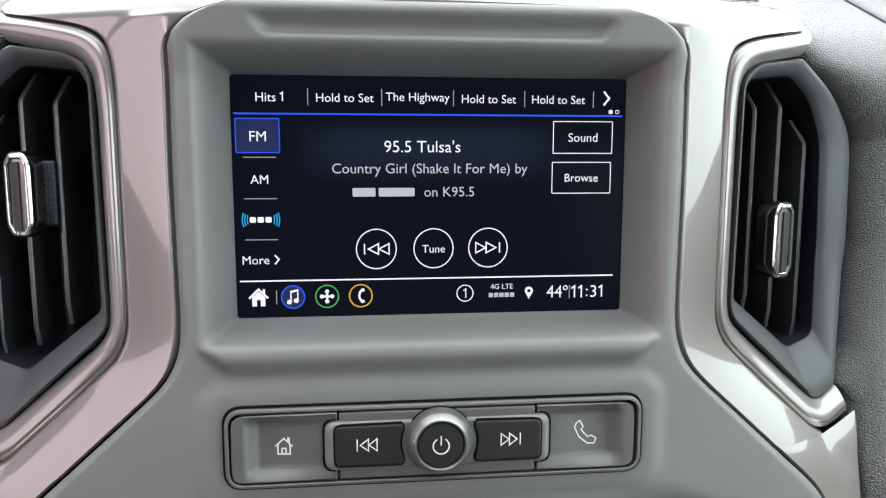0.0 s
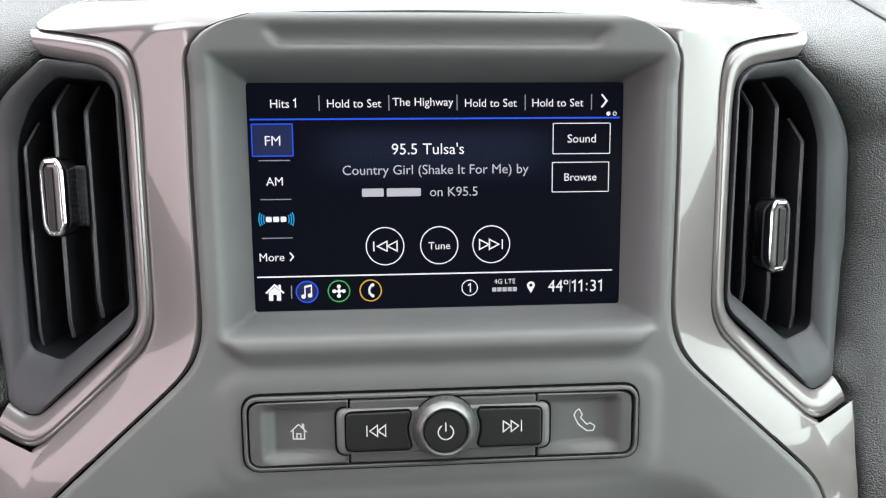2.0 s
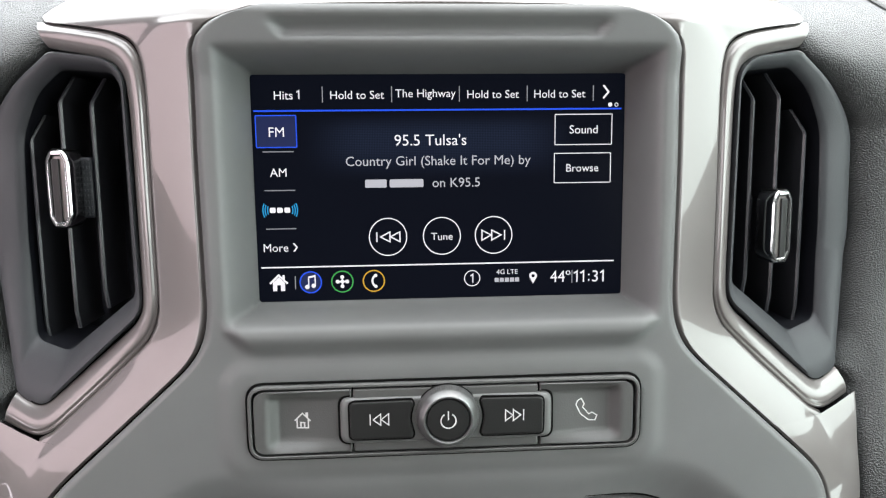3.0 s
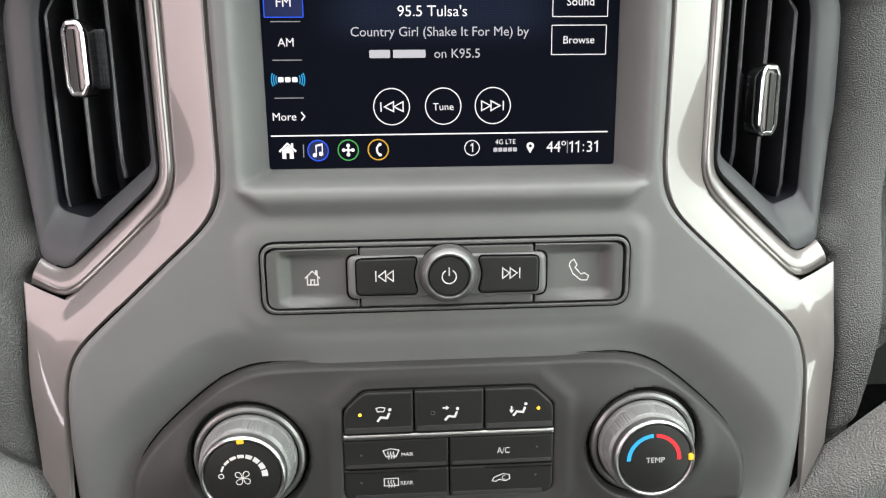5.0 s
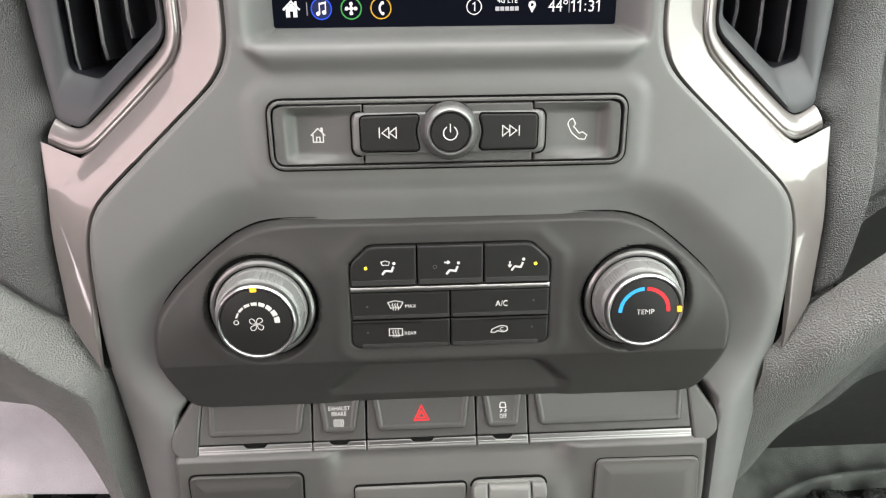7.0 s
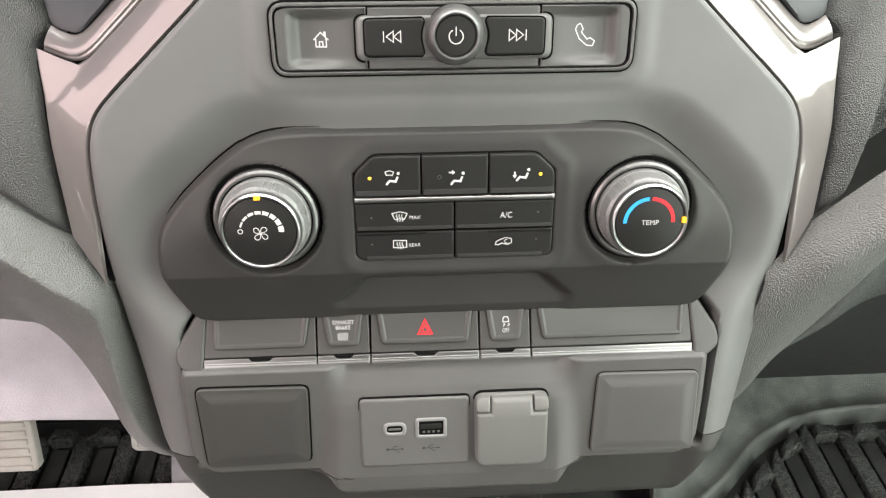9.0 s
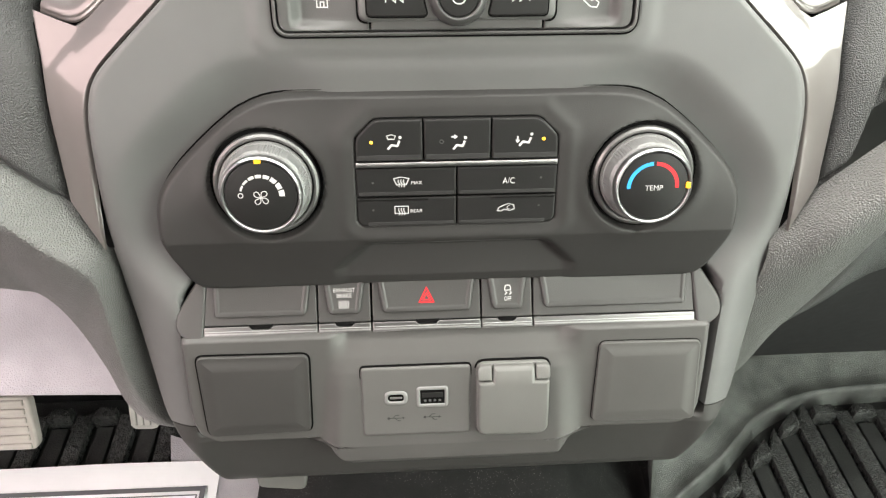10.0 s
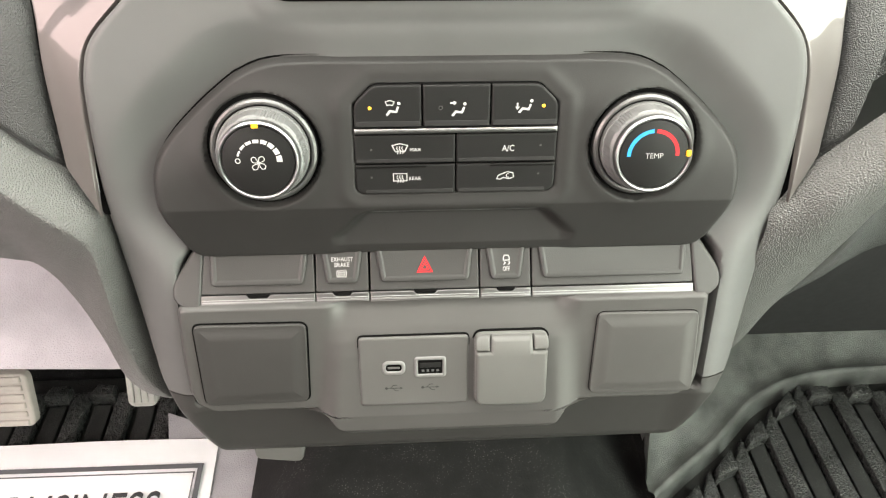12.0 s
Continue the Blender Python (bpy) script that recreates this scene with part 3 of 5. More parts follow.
HOLE = rounded([(158, 137), (133, 134), (129.5, 128), (129.5, 42), (163, 16), (181, 19.5), (183.5, 60), (181, 110), (171, 128)], [4, 3, 3, 3, 3, 5, 8, 8, 6], 6)


def vent(sg, handle_u, handle_v):
    side = "driver" if sg < 0 else "passenger"
    v_ = thing("air_vent", (sg * 160, 0, -35), "black air vent with three vanes in a silver surround", "air vent", "air vents beside the screen")
    part("surround", bead(sg), SILVER, v_, "rolled warm silver bead", 60)
    bm = bmesh.new()
    m = lambda pts: [(sg * p[0], p[1]) for p in pts]
    mo = lambda o: moved(o, sg)
    W = lambda d: (lambda u, v: trim_w(u, v) + d)
    outer, inner = VENT, HOLE
    mixed = lambda t: [(p[0] + (q[0] - p[0]) * t, p[1] + (q[1] - p[1]) * t) for p, q in zip(outer, inner)]
    rings = [ring(bm, m(outer), W(-8)), ring(bm, m(outer), W(-1.2)), ring(bm, m(mixed(0.1)), W(0.2)), ring(bm, m(mixed(0.35)), W(0.2)),
             ring(bm, m(mixed(0.75)), W(-2.5)), ring(bm, m(mixed(0.95)), W(-4.5)), ring(bm, m(mixed(1.0)), W(-6))]
    for a, b in zip(rings, rings[1:]):
        bridge(bm, a, b)
    part("frame", bm, VENTGREY, v_, "dark grey bevelled vent frame", 50)
    bm = bmesh.new()
    a, b = ring(bm, m(inner), W(-5.5)), ring(bm, m(inner), W(-45))
    bridge(bm, a, b)
    bm.faces.new(b)
    part("duct", bm, BLACK, v_, "black duct behind the vanes")
    for cu, lo, hi in zip((140.2, 156.0, 173.6) if sg > 0 else (146.2, 162.2, 179.2), (34.5, 24.2, 17.0), (133.5, 135, 119)):
        bm = bmesh.new()
        rows = []
        for v in (lo, lo + 3, *np.linspace(lo + 8, hi - 13, 8), *np.linspace(hi - 12, hi, 8)):
            bend = 5.0 * max(0.0, (v - hi + 11) / 11) + 0.8 * float(ease(lo + 9, lo, v))
            w = trim_w(cu, 80) - 8 - bend * 1.2
            u = cu - bend * 0.8
            rows.append([(sg * (u - 0.2), v, w - 28), (sg * (u - 1.0), v, w - 3), (sg * (u - 0.9), v, w - 0.6), (sg * u, v, w), (sg * (u + 0.9), v, w - 0.6), (sg * (u + 1.0), v, w - 3), (sg * (u + 0.2), v, w - 28)])
        for r_ in rows:
            r_.append(r_[0])
        part("vane", grid(rows), VANE, v_, smooth=50)
    # thumb slider: chrome frame with a dark tongue
    bm = bmesh.new()
    wq = trim_w(handle_u, 80)
    hw_ = 6.3
    ol = rounded([(handle_u - hw_, handle_v - 12), (handle_u - 3.6, handle_v - 16.5), (handle_u + 3.6, handle_v - 16.5), (handle_u + hw_, handle_v - 12),
                  (handle_u + hw_, handle_v + 12), (handle_u + 3.6, handle_v + 16.5), (handle_u - 3.6, handle_v + 16.5), (handle_u - hw_, handle_v + 12)], 2.0, 4)
    tilt = lambda u, v: -0.45 * (abs(u) - handle_u)
    handle = part("slider", slab(mo(ol), wq - 8, wq + 3.9, 0.8, tilt), SILVER, v_, "silver slider body gripping the middle vane")
    outl = mo(ol)
    bm = bmesh.new()
    rr0 = [(inset(outl, -0.2), -9), (inset(outl, -0.3), 2.6), (inset(outl, 0.3), 4.3), (inset(outl, 1.0), 5.0), (inset(outl, 2.2), 5.1), (inset(outl, 2.7), 4.7), (inset(outl, 3.2), 3.6)]
    prev = None
    for o, d in rr0:
        cur = ring(bm, o, lambda u, v, d=d: wq + d + tilt(u, v))
        if prev:
            bridge(bm, prev, cur)
        prev = cur
    part("slider_rim", bm, CHROME, handle, "bright chrome rim")
    tu = sg * (handle_u + 1.0)
    tg = rounded([(tu - 1.9, handle_v - 16.2), (tu + 1.9, handle_v - 16.2), (tu + 1.9, handle_v + 12.5), (tu - 1.9, handle_v + 12.5)], 0.6, 3)
    part("slider_tongue", slab(tg, wq, wq + 4.9, 0.6, tilt), KEY, handle, "black centre bar")
    # knurled block beside the slider
    back = -6.5 if sg < 0 else -15.0
    bm = slab(rect(sg * (handle_u - 8) - 3.5, handle_v - 13, sg * (handle_u - 8) + 3.5, handle_v + 13, 1.5), wq - 24, wq + back, 1.0, tilt)
    block = part("slider_block", bm, BLACK, handle)
    bm = bmesh.new()
    for i in range(4):
        for j in range(10):
            cu_, cv_ = sg * (handle_u - 8) - 2.4 + 1.6 * i, handle_v - 11 + 2.45 * j
            slab(rect(cu_ - 0.45, cv_ - 0.7, cu_ + 0.45, cv_ + 0.7, 0.2, 1), wq + back - 0.2, wq + back + 0.4, 0.2, tilt, 1, None, bm)
    tagged(part("slider_grip", bm, BLACK, handle, "fine raised grip dots"), kind="stuff")
    return v_


vent(-1, 159.0, 87.2)
vent(1, 152.0, 66.2)


# ---- leather dashboard on both sides ----
EDGE_V = (-130, -99, -74, -30, -12, -4, 2, 12, 61, 111, 129, 142, 154, 170, 186, 225)
EDGE_U = (176, 188.5, 190.5, 193, 195, 189, 190, 197, 202, 199.5, 185.5, 172, 166, 158.5, 150.5, 130)


PAD_LOW = ((160, -122), (176, -113), (189, -101), (216, -76), (245, -56), (330, -20), (480, 30), (700, 90))


def leather(sg):
    rows = []
    for v in np.concatenate([np.linspace(-135, -20, 60), np.linspace(-18, 20, 26), np.linspace(22, 108, 40), np.linspace(110, 225, 50)]):
        row = []
        for d in (0, 0.5, 1.5, 3, 5, 8, *range(10, 60, 1), 62, 66, 70, 85, 100, 150, 220, 330, 480):
            a = float(np.interp(v, EDGE_V, EDGE_U))
            low = float(np.interp(a + d, *zip(*PAD_LOW)))
            q = max(v, low)
            rim = float(np.interp(q, EDGE_V, EDGE_U))
            a = float(np.interp(q, (-130, -99, -74, -30, 12, 61, 111, 129, 142, 154, 170, 186, 225), (176, 188.5, 190.5, 193, 197, 202, 199.5, 185.5, 172, 166, 158.5, 150.5, 130)))
            a += (rim - a) * (1 - float(ease(0, 9, d)))
            base = trim_w(a, min(q, 150)) - 3
            top = 0.02 * min(max(q - 118, 0), 50) ** 2 + 2.0 * max(q - 168, 0)
            lip = -5 * math.exp(-d / 1.2) - 11 * math.exp(-d / 5.5) * float(ease(-40, -5, q)) - 4 * math.exp(-(q - low) / 2.0)
            if sg > 0:  # the passenger pad ends in a rounded edge above the shelf
                lip -= 42 * float(ease(0, 9, a + d - (219 + 0.21 * q))) * (1 - float(ease(20, 60, q)))
            row.append((sg * (a + d), q, base + lip + 13 * (1 - math.exp(-d / 14)) - 0.10 * d - top * (1 - math.exp(-(d + 4) / 12))))
        rows.append(row)
    return grid(rows)


for sg, who in ((-1, "driver"), (1, "passenger")):
    dash = thing("dashboard", (sg * 300, 0, -50), "black grained vinyl dashboard pad on the " + who + " side", "dashboard")
    part("pad", leather(sg), LEATHER, dash, smooth=60)


def pad_top(u, v):
    """Depth of the passenger pad where it rolls towards the windshield."""
    a = float(np.interp(v, (129, 142, 154, 170, 186, 225), (185.5, 172, 166, 158.5, 150.5, 130)))
    top = 0.02 * min(max(v - 118, 0), 50) ** 2 + 2.0 * max(v - 168, 0)
    return trim_w(a, 150) - 3 + 13 * (1 - math.exp(-(u - a) / 14)) - 0.10 * (u - a) - top * (1 - math.exp(-(u - a + 4) / 12))


part("seam", grid([[(u, v, pad_top(u, v) + 0.5) for u in np.linspace(234.6, 236.6, 3)] for v in np.linspace(160, 222, 26)]), GAP, dash, "dark panel seam")
part("top_cover", grid([[(u, v, pad_top(u, v) + 2.2 * float(ease(236.2, 238.5, u))) for u in (236.2, 236.6, 237, 237.6, 238.5, 245, 260, 290, 340)] for v in np.linspace(160, 222, 26)]), LEATHER, dash, "raised grained top cover")


def loft(a, b, heights, fall, n=26):
    """Between two edges, a form that steps out under the first and falls away to the second; heights and fall run along the edges."""
    rows = []
    lines = list(zip(smooth_line(a), smooth_line(b)))
    for i, (p, q) in enumerate(lines):
        p, q = Vector(p), Vector(q)
        at = lambda k: float(np.interp(i / (len(lines) - 1), np.linspace(0, 1, len(k)), k))
        row = []
        for t in np.linspace(0, 1, n) ** 1.5:
            c = p + (q - p) * t
            row.append((c.x, c.y, c.z + at(heights) * (1 - math.exp(-t / 0.085)) * (1 - t) ** at(fall)))
        rows.append(row)
    return grid(rows)


UP = ((166, -121, -14), (176, -114, -14), (189, -102, -12), (216, -77, -8), (245, -57, -8), (330, -21, -16), (480, 29, -36))
DOWN_R = ((156, -276, -62), (188, -246, -57), (207, -215, -55), (232, -185, -55), (246, -150, -55), (262, -104, -58), (480, -30, -100))
# driver side: (edge beside pad and console) , (lower edge), how far it stands out
DRIVER_KNEE = (((480, 29, -36), (480, -130, -100), 30), ((330, -21, -16), (300, -160, -60), 32), ((245, -57, -10), (250, -165, -50), 36), ((216, -77, -12), (236, -168, -50), 36),
               ((189, -102, -16), (226, -178, -50), 36), ((176, -114, -20), (219, -190, -50), 36), ((171, -124, -24), (214, -201, -50), 35), ((170, -150, -28), (210, -212, -50), 33),
               ((169, -178, -32), (206, -224, -50), 31), ((165, -205, -38), (203, -236, -50), 29), ((160, -228, -44), (199, -249, -51), 25), ((154, -248, -50), (192, -260, -53), 18),
               ((148, -262, -56), (182, -264.5, -56), 10), ((142, -274, -60), (168, -270, -60), 3))


def knee_roll():
    """A strip that stands up from the edge, rolls over and falls away to the lower edge."""
    tops, lows = smooth_line([k[0] for k in DRIVER_KNEE], 5), smooth_line([k[1] for k in DRIVER_KNEE], 5)
    rows = []
    for i, (p, q) in enumerate(zip(tops, lows)):
        p, q = Vector(p), Vector(q)
        high = float(np.interp(i / (len(tops) - 1), np.linspace(0, 1, len(DRIVER_KNEE)), [k[2] for k in DRIVER_KNEE]))
        length = math.dist(p[:2], q[:2])
        roll_at = min(15.0, length * 0.5)
        row = []
        for d in [roll_at * k for k in np.linspace(0, 1.5, 20)] + list(np.linspace(roll_at * 1.5, length, 16)[1:]):
            c = p + (q - p) * (d / length)
            lift = float(ease(-0.25 * roll_at, 1.1 * roll_at, d)) - float(ease(-0.25 * roll_at, 1.1 * roll_at, 0))
            row.append((-c.x, c.y, c.z + high * lift * (1 - (max(0.0, d - roll_at) / max(1e-3, length - roll_at)) ** 1.5)))
        rows.append(row)
    return grid(rows)


for sg, who in ((-1, "driver"), (1, "passenger")):
    knee = thing("knee_bolster", (sg * 230, -150, -50), "grey grained vinyl lower dash panel on the " + who + " side", "dash panel")
    form = knee_roll() if sg < 0 else loft(UP, DOWN_R, (22, 31, 40, 45, 45, 41, 38), (1.2, 1.0, 0.95, 0.9, 0.9, 0.9, 0.9))
    part("cover", form, BOLSTER, knee, smooth=70)

glove = thing("glove_box", (300, -150, -80), "dark grey grained glove box panel", "glove box")
part("door", loft([(192, -240, -75), (214, -212, -68), (237, -188, -66), (252, -152, -64), (268, -112, -66), (480, -36, -110)],
                  [(225, -260, -140), (262, -235, -125), (290, -215, -115), (310, -200, -110), (360, -190, -110), (480, -185, -125)], (10, 12, 16, 18, 18, 18), (1, 1)), LEATHER, glove, smooth=60)

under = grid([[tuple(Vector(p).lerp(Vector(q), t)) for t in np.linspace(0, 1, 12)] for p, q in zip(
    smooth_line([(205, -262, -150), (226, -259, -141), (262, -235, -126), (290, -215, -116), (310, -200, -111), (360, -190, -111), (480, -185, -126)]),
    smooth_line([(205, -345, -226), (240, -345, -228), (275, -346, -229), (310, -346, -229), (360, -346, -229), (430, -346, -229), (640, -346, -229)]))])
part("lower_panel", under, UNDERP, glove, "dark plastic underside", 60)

# ---- driver's knee panel, flat, with the door light put into its pale colour ----
kp = thing("steering_column_panel", (-400, 120, 330), "grey plastic panel under the steering column, door light in its pale colour", "dash panel", base=PLAIN)
rows = []
for x in np.linspace(-800, -170, 30):
    rows.append([(x, 100 + 0.3 * (z - 257) + 4 * math.sin(x / 90) - 14 * float(ease(275, 257, z)), z) for z in (257, 259, 263, 270, *np.linspace(280, 640, 18))])
part("panel", grid(rows), KNEE, kp, smooth=60)

# ---- display ----
display = thing("infotainment_screen", (0.4, 39, -20), "lit touchscreen showing the radio page in a recessed frame", "touchscreen")
glass = part("glass", slab(rect(-77.2, 38.6, 78.2, 132.6, 1.5), -23, -19.6, 0.3), S_GLASS, display, "glossy black display glass")
DW = -19.5
for text, cu, wide in (("Hits", -63.9, 7.6), ("Hold to Set", -33.9, 22.0), ("The Highway", -5.8, 25.0), ("Hold to Set", 22.3, 21.6), ("Hold to Set", 50.4, 21.6)):
    writing("preset_label", text, cu, 124.3, DW, wide, S_WHITE, display)
for text, cu, cv, wide in (("FM", -67.3, 109.5, 6.2), ("AM", -67.2, 93.0, 6.8), ("More", -69.4, 61.6, 10.2), ("Sound", 60.7, 109.5, 12.0), ("Browse", 60.4, 93.4, 13.8), ("Tune", 0.3, 65.2, 9.2)):
    writing("button_label", text, cu, cv, DW, wide, S_WHITE, display)
writing("station_line", "95.5 Tulsa's", -4.0, 105.8, DW, 30.0, S_WHITE, display)
writing("title_line", "Country Girl (Shake It For Me) by", -0.6, 96.6, DW, 77.5, S_GREY, display)
writing("title_line", "on K95.5", 6.6, 88.0, DW, 20.0, S_GREY, display)
writing("network_label", "4G LTE", 28.2, 49.4, DW, 9.2, S_WHITE, display)
writing("temperature", "44\u00ba", 51.4, 46.9, DW, 8.9, S_WHITE, display, high=5.0)
def numeral_one(bm, cu, cv, h, wd):
    ribbon(bm, [(cu - 0.27 * h, cv + 0.27 * h), (cu, cv + 0.46 * h), (cu, cv - 0.5 * h)], wd, DW)
    return bm


for cu in (58.7, 61.6, 70.2):
    part("clock_digit", numeral_one(bmesh.new(), cu, 46.7, 5.0, 0.62), S_WHITE, display)
writing("clock_digit", "3", 66.7, 46.7, DW, 2.5, S_WHITE, display, high=5.0)
writing("clock_colon", ":", 63.9, 46.2, DW, 0.75, S_WHITE, display, high=3.2)
part("account_number", numeral_one(bmesh.new(), 13.4, 46.9, 3.8, 0.5), S_WHITE, display)
part("preset_digit", numeral_one(bmesh.new(), -57.6, 124.5, 3.4, 0.5), S_WHITE, display)
for a, b in ((-31.6, -22.6), (-21.4, -7.2)):
    part("masked_word", poly(bmesh.new(), rect(a, 86.2, b, 89.6, 0.6, 3), DW), S_GREY, display, "pale bar in a line of text")
bm = bmesh.new()
poly(bm, rect(-76.2, 117.7, 76.8, 118.4, 0.1, 1), DW)
part("blue_rule", bm, S_BLUE, display, "thin blue line")
bm = bmesh.new()
poly(bm, rect(-75.8, 53.0, 74.8, 53.6, 0.1, 1), DW)
part("white_rule", bm, S_WHITE, display, "thin white line")
for cu in (-48.1, -19.8, 8.2, 36.6, 64.6):
    bm = bmesh.new()
    poly(bm, rect(cu - 0.2, 121.3, cu + 0.2, 127.7, 0.05, 1), DW)
    part("divider", bm, S_DIM, display)
for cu in (-61.9, 56.5):
    part("divider", poly(bmesh.new(), rect(cu - 0.2, 43.9, cu + 0.2, 49.5, 0.05, 1), DW), S_DIM, display)
for cv in (101.5, 85.6, 69.6):
    bm = bmesh.new()
    poly(bm, rect(-73.2, cv - 0.2, -60.6, cv + 0.2, 0.05, 1), DW)
    part("divider", bm, S_DIM, display)
bm = bmesh.new()
poly(bm, rect(-75.8, 103.1, -59.0, 116.4, 0.3, 1), DW - 0.05)
part("selected_source", bm, S_NAVY, display, "navy selected source tile")
for o, mt, wd in ((rect(-75.6, 103.3, -59.2, 116.2, 0.2, 1), S_BLUE, 0.45), (rect(48.5, 103.2, 72.8, 115.8, 0.2, 1), S_WHITE, 0.36), (rect(48.3, 87.2, 72.5, 99.6, 0.2, 1), S_WHITE, 0.36)):
    part("tile_outline", ribbon(bmesh.new(), o, wd, DW, True), mt, display)
for cu in (-22.5, 0.3, 22.4):
    part("round_button", disc(bmesh.new(), cu, 65.4, 8.1, DW, 48, 7.65), S_WHITE, display, "thin white ring")


def skip_icon(cu, cv, sg, h, wd, wide, w):
    bm = bmesh.new()
    for k in (0, 1):
        a = cu + sg * (-wide / 2 + k * wide * 0.42)
        ribbon(bm, [(a, cv - h), (a + sg * wide * 0.4, cv), (a, cv + h)], wd, w, True)
    a = cu + sg * wide * 0.47
    ribbon(bm, [(a, cv - h), (a, cv + h)], wd, w)
    return bm


part("skip_icon", skip_icon(-22.5, 65.4, -1, 2.1, 0.55, 10, DW), S_WHITE, display)
part("skip_icon", skip_icon(22.4, 65.4, 1, 2.1, 0.55, 10, DW), S_WHITE, display)
part("arrow_icon", ribbon(bmesh.new(), [(68.9, 122.3), (71.1, 125.0), (68.9, 127.7)], 0.8, DW), S_WHITE, display)
part("arrow_icon", ribbon(bmesh.new(), [(-62.1, 59.9), (-60.6, 61.7), (-62.1, 63.5)], 0.6, DW), S_WHITE, display)
part("page_dot", disc(bmesh.new(), 71.9, 119.7, 0.9, DW, 16), S_WHITE, display)
part("page_dot", disc(bmesh.new(), 74.6, 119.7, 0.85, DW, 16, 0.55), S_WHITE, display)
# a source badge as plain strokes
for sg in (-1, 1):
    for r in (5.0, 6.0, 6.9):
        bm = bmesh.new()
        ribbon(bm, arc(-67.0 + sg * 0.2, 77.4, r, 90 - sg * 90 - 20 - (r - 5) * 2, 90 - sg * 90 + 20 + (r - 5) * 2, 8), 0.45, DW)
        part("badge_wave", bm, S_CYAN, display, "cyan wave stroke")
for k in range(3):
    part("badge_block", poly(bmesh.new(), rect(-71.3 + 3.0 * k, 76.3, -68.9 + 3.0 * k, 78.5, 0.5, 2), DW), S_WHITE, display)


def house(cu, cv, k, w, wd=None):
    bm = bmesh.new()
    if wd:
        ribbon(bm, [(cu - 3.4 * k, cv - 0.1 * k), (cu, cv + 3.2 * k), (cu + 3.4 * k, cv - 0.1 * k)], wd, w)
        ribbon(bm, [(cu - 2.4 * k, cv + 0.6 * k), (cu - 2.4 * k, cv - 3.2 * k), (cu + 2.4 * k, cv - 3.2 * k), (cu + 2.4 * k, cv + 0.6 * k)], wd, w)
        ribbon(bm, [(cu - 0.8 * k, cv - 3.2 * k), (cu - 0.8 * k, cv - 0.9 * k), (cu + 0.8 * k, cv - 0.9 * k), (cu + 0.8 * k, cv - 3.2 * k)], wd, w)
        poly(bm, [(cu + 1.3 * k, cv + 2.0 * k), (cu + 2.4 * k, cv + 1.0 * k), (cu + 2.4 * k, cv + 3.6 * k), (cu + 1.3 * k, cv + 3.6 * k)], w)
    else:
        ribbon(bm, [(cu - 3.5 * k, cv - 0.2 * k), (cu, cv + 3.2 * k), (cu + 3.5 * k, cv - 0.2 * k)], 0.8 * k, w)
        poly(bm, [(cu - 2.4 * k, cv - 3.2 * k), (cu - 0.7 * k, cv - 3.2 * k), (cu - 0.7 * k, cv - 0.8 * k), (cu + 0.7 * k, cv - 0.8 * k), (cu + 0.7 * k, cv - 3.2 * k),
                  (cu + 2.4 * k, cv - 3.2 * k), (cu + 2.4 * k, cv + 0.2 * k), (cu, cv + 2.4 * k), (cu - 2.4 * k, cv + 0.2 * k)], w)
        poly(bm, [(cu + 1.5 * k, cv + 2.2 * k), (cu + 2.4 * k, cv + 1.4 * k), (cu + 2.4 * k, cv + 3.3 * k), (cu + 1.5 * k, cv + 3.3 * k)], w)
    return bm


part("home_icon", house(-68.8, 46.6, 1.05, DW), S_WHITE, display)
for cu, mt, nm in ((-55.5, S_BLUE, "blue"), (-42.2, S_GREEN, "green"), (-28.9, S_AMBER, "amber")):
    part("app_ring", disc(bmesh.new(), cu, 46.7, 4.75, DW, 40, 4.2), mt, display, nm + " ring")
bm = disc(bmesh.new(), -55.5, 46.7, 4.2, DW - 0.05, 32)
part("app_fill", bm, S_NAVY, display, "navy disc")
bm = bmesh.new()
poly(bm, [(-56.6, 44.7), (-56.1, 44.7), (-56.1, 48.4), (-53.4, 49.0), (-53.4, 49.9), (-56.6, 49.2)], DW)
poly(bm, [(-53.9, 45.2), (-53.4, 45.2), (-53.4, 49.2), (-53.9, 49.0)], DW)
disc(bm, -57.0, 44.7, 0.95, DW, 14)
disc(bm, -54.3, 45.2, 0.95, DW, 14)
part("music_icon", bm, S_WHITE, display)
bm = bmesh.new()
poly(bm, rect(-42.9, 46.0, -41.5, 47.4, 0.2, 1), DW)
for a, b in ((2.0, 0), (-2.0, 0), (0, 2.0), (0, -2.0)):
    disc(bm, -42.2 + a, 46.7 + b, 0.85, DW, 12)
    ribbon(bm, [(-42.2 + a * 0.3, 46.7 + b * 0.3), (-42.2 + a, 46.7 + b)], 0.8, DW)
part("apps_icon", bm, S_WHITE, display)
bm = ribbon(bmesh.new(), arc(-26.6, 46.7, 2.9, 125, 235, 12), 0.9, DW)
disc(bm, -28.1, 49.0, 0.75, DW, 10)
disc(bm, -28.1, 44.4, 0.75, DW, 10)
part("phone_icon", bm, S_WHITE, display)
part("account_ring", disc(bmesh.new(), 13.1, 46.9, 3.5, DW, 36, 3.1), S_WHITE, display)
for k in range(5):
    part("signal_bar", poly(bmesh.new(), rect(22.8 + 2.2 * k, 45.0, 24.6 + 2.2 * k, 46.8, 0.1, 1), DW), S_GREY, display)
bm = bmesh.new()
pin = arc(39.5, 47.4, 1.7, -25, 205, 16)
poly(bm, pin + [(39.5, 44.0)], DW)
part("pin_icon", bm, S_WHITE, display)
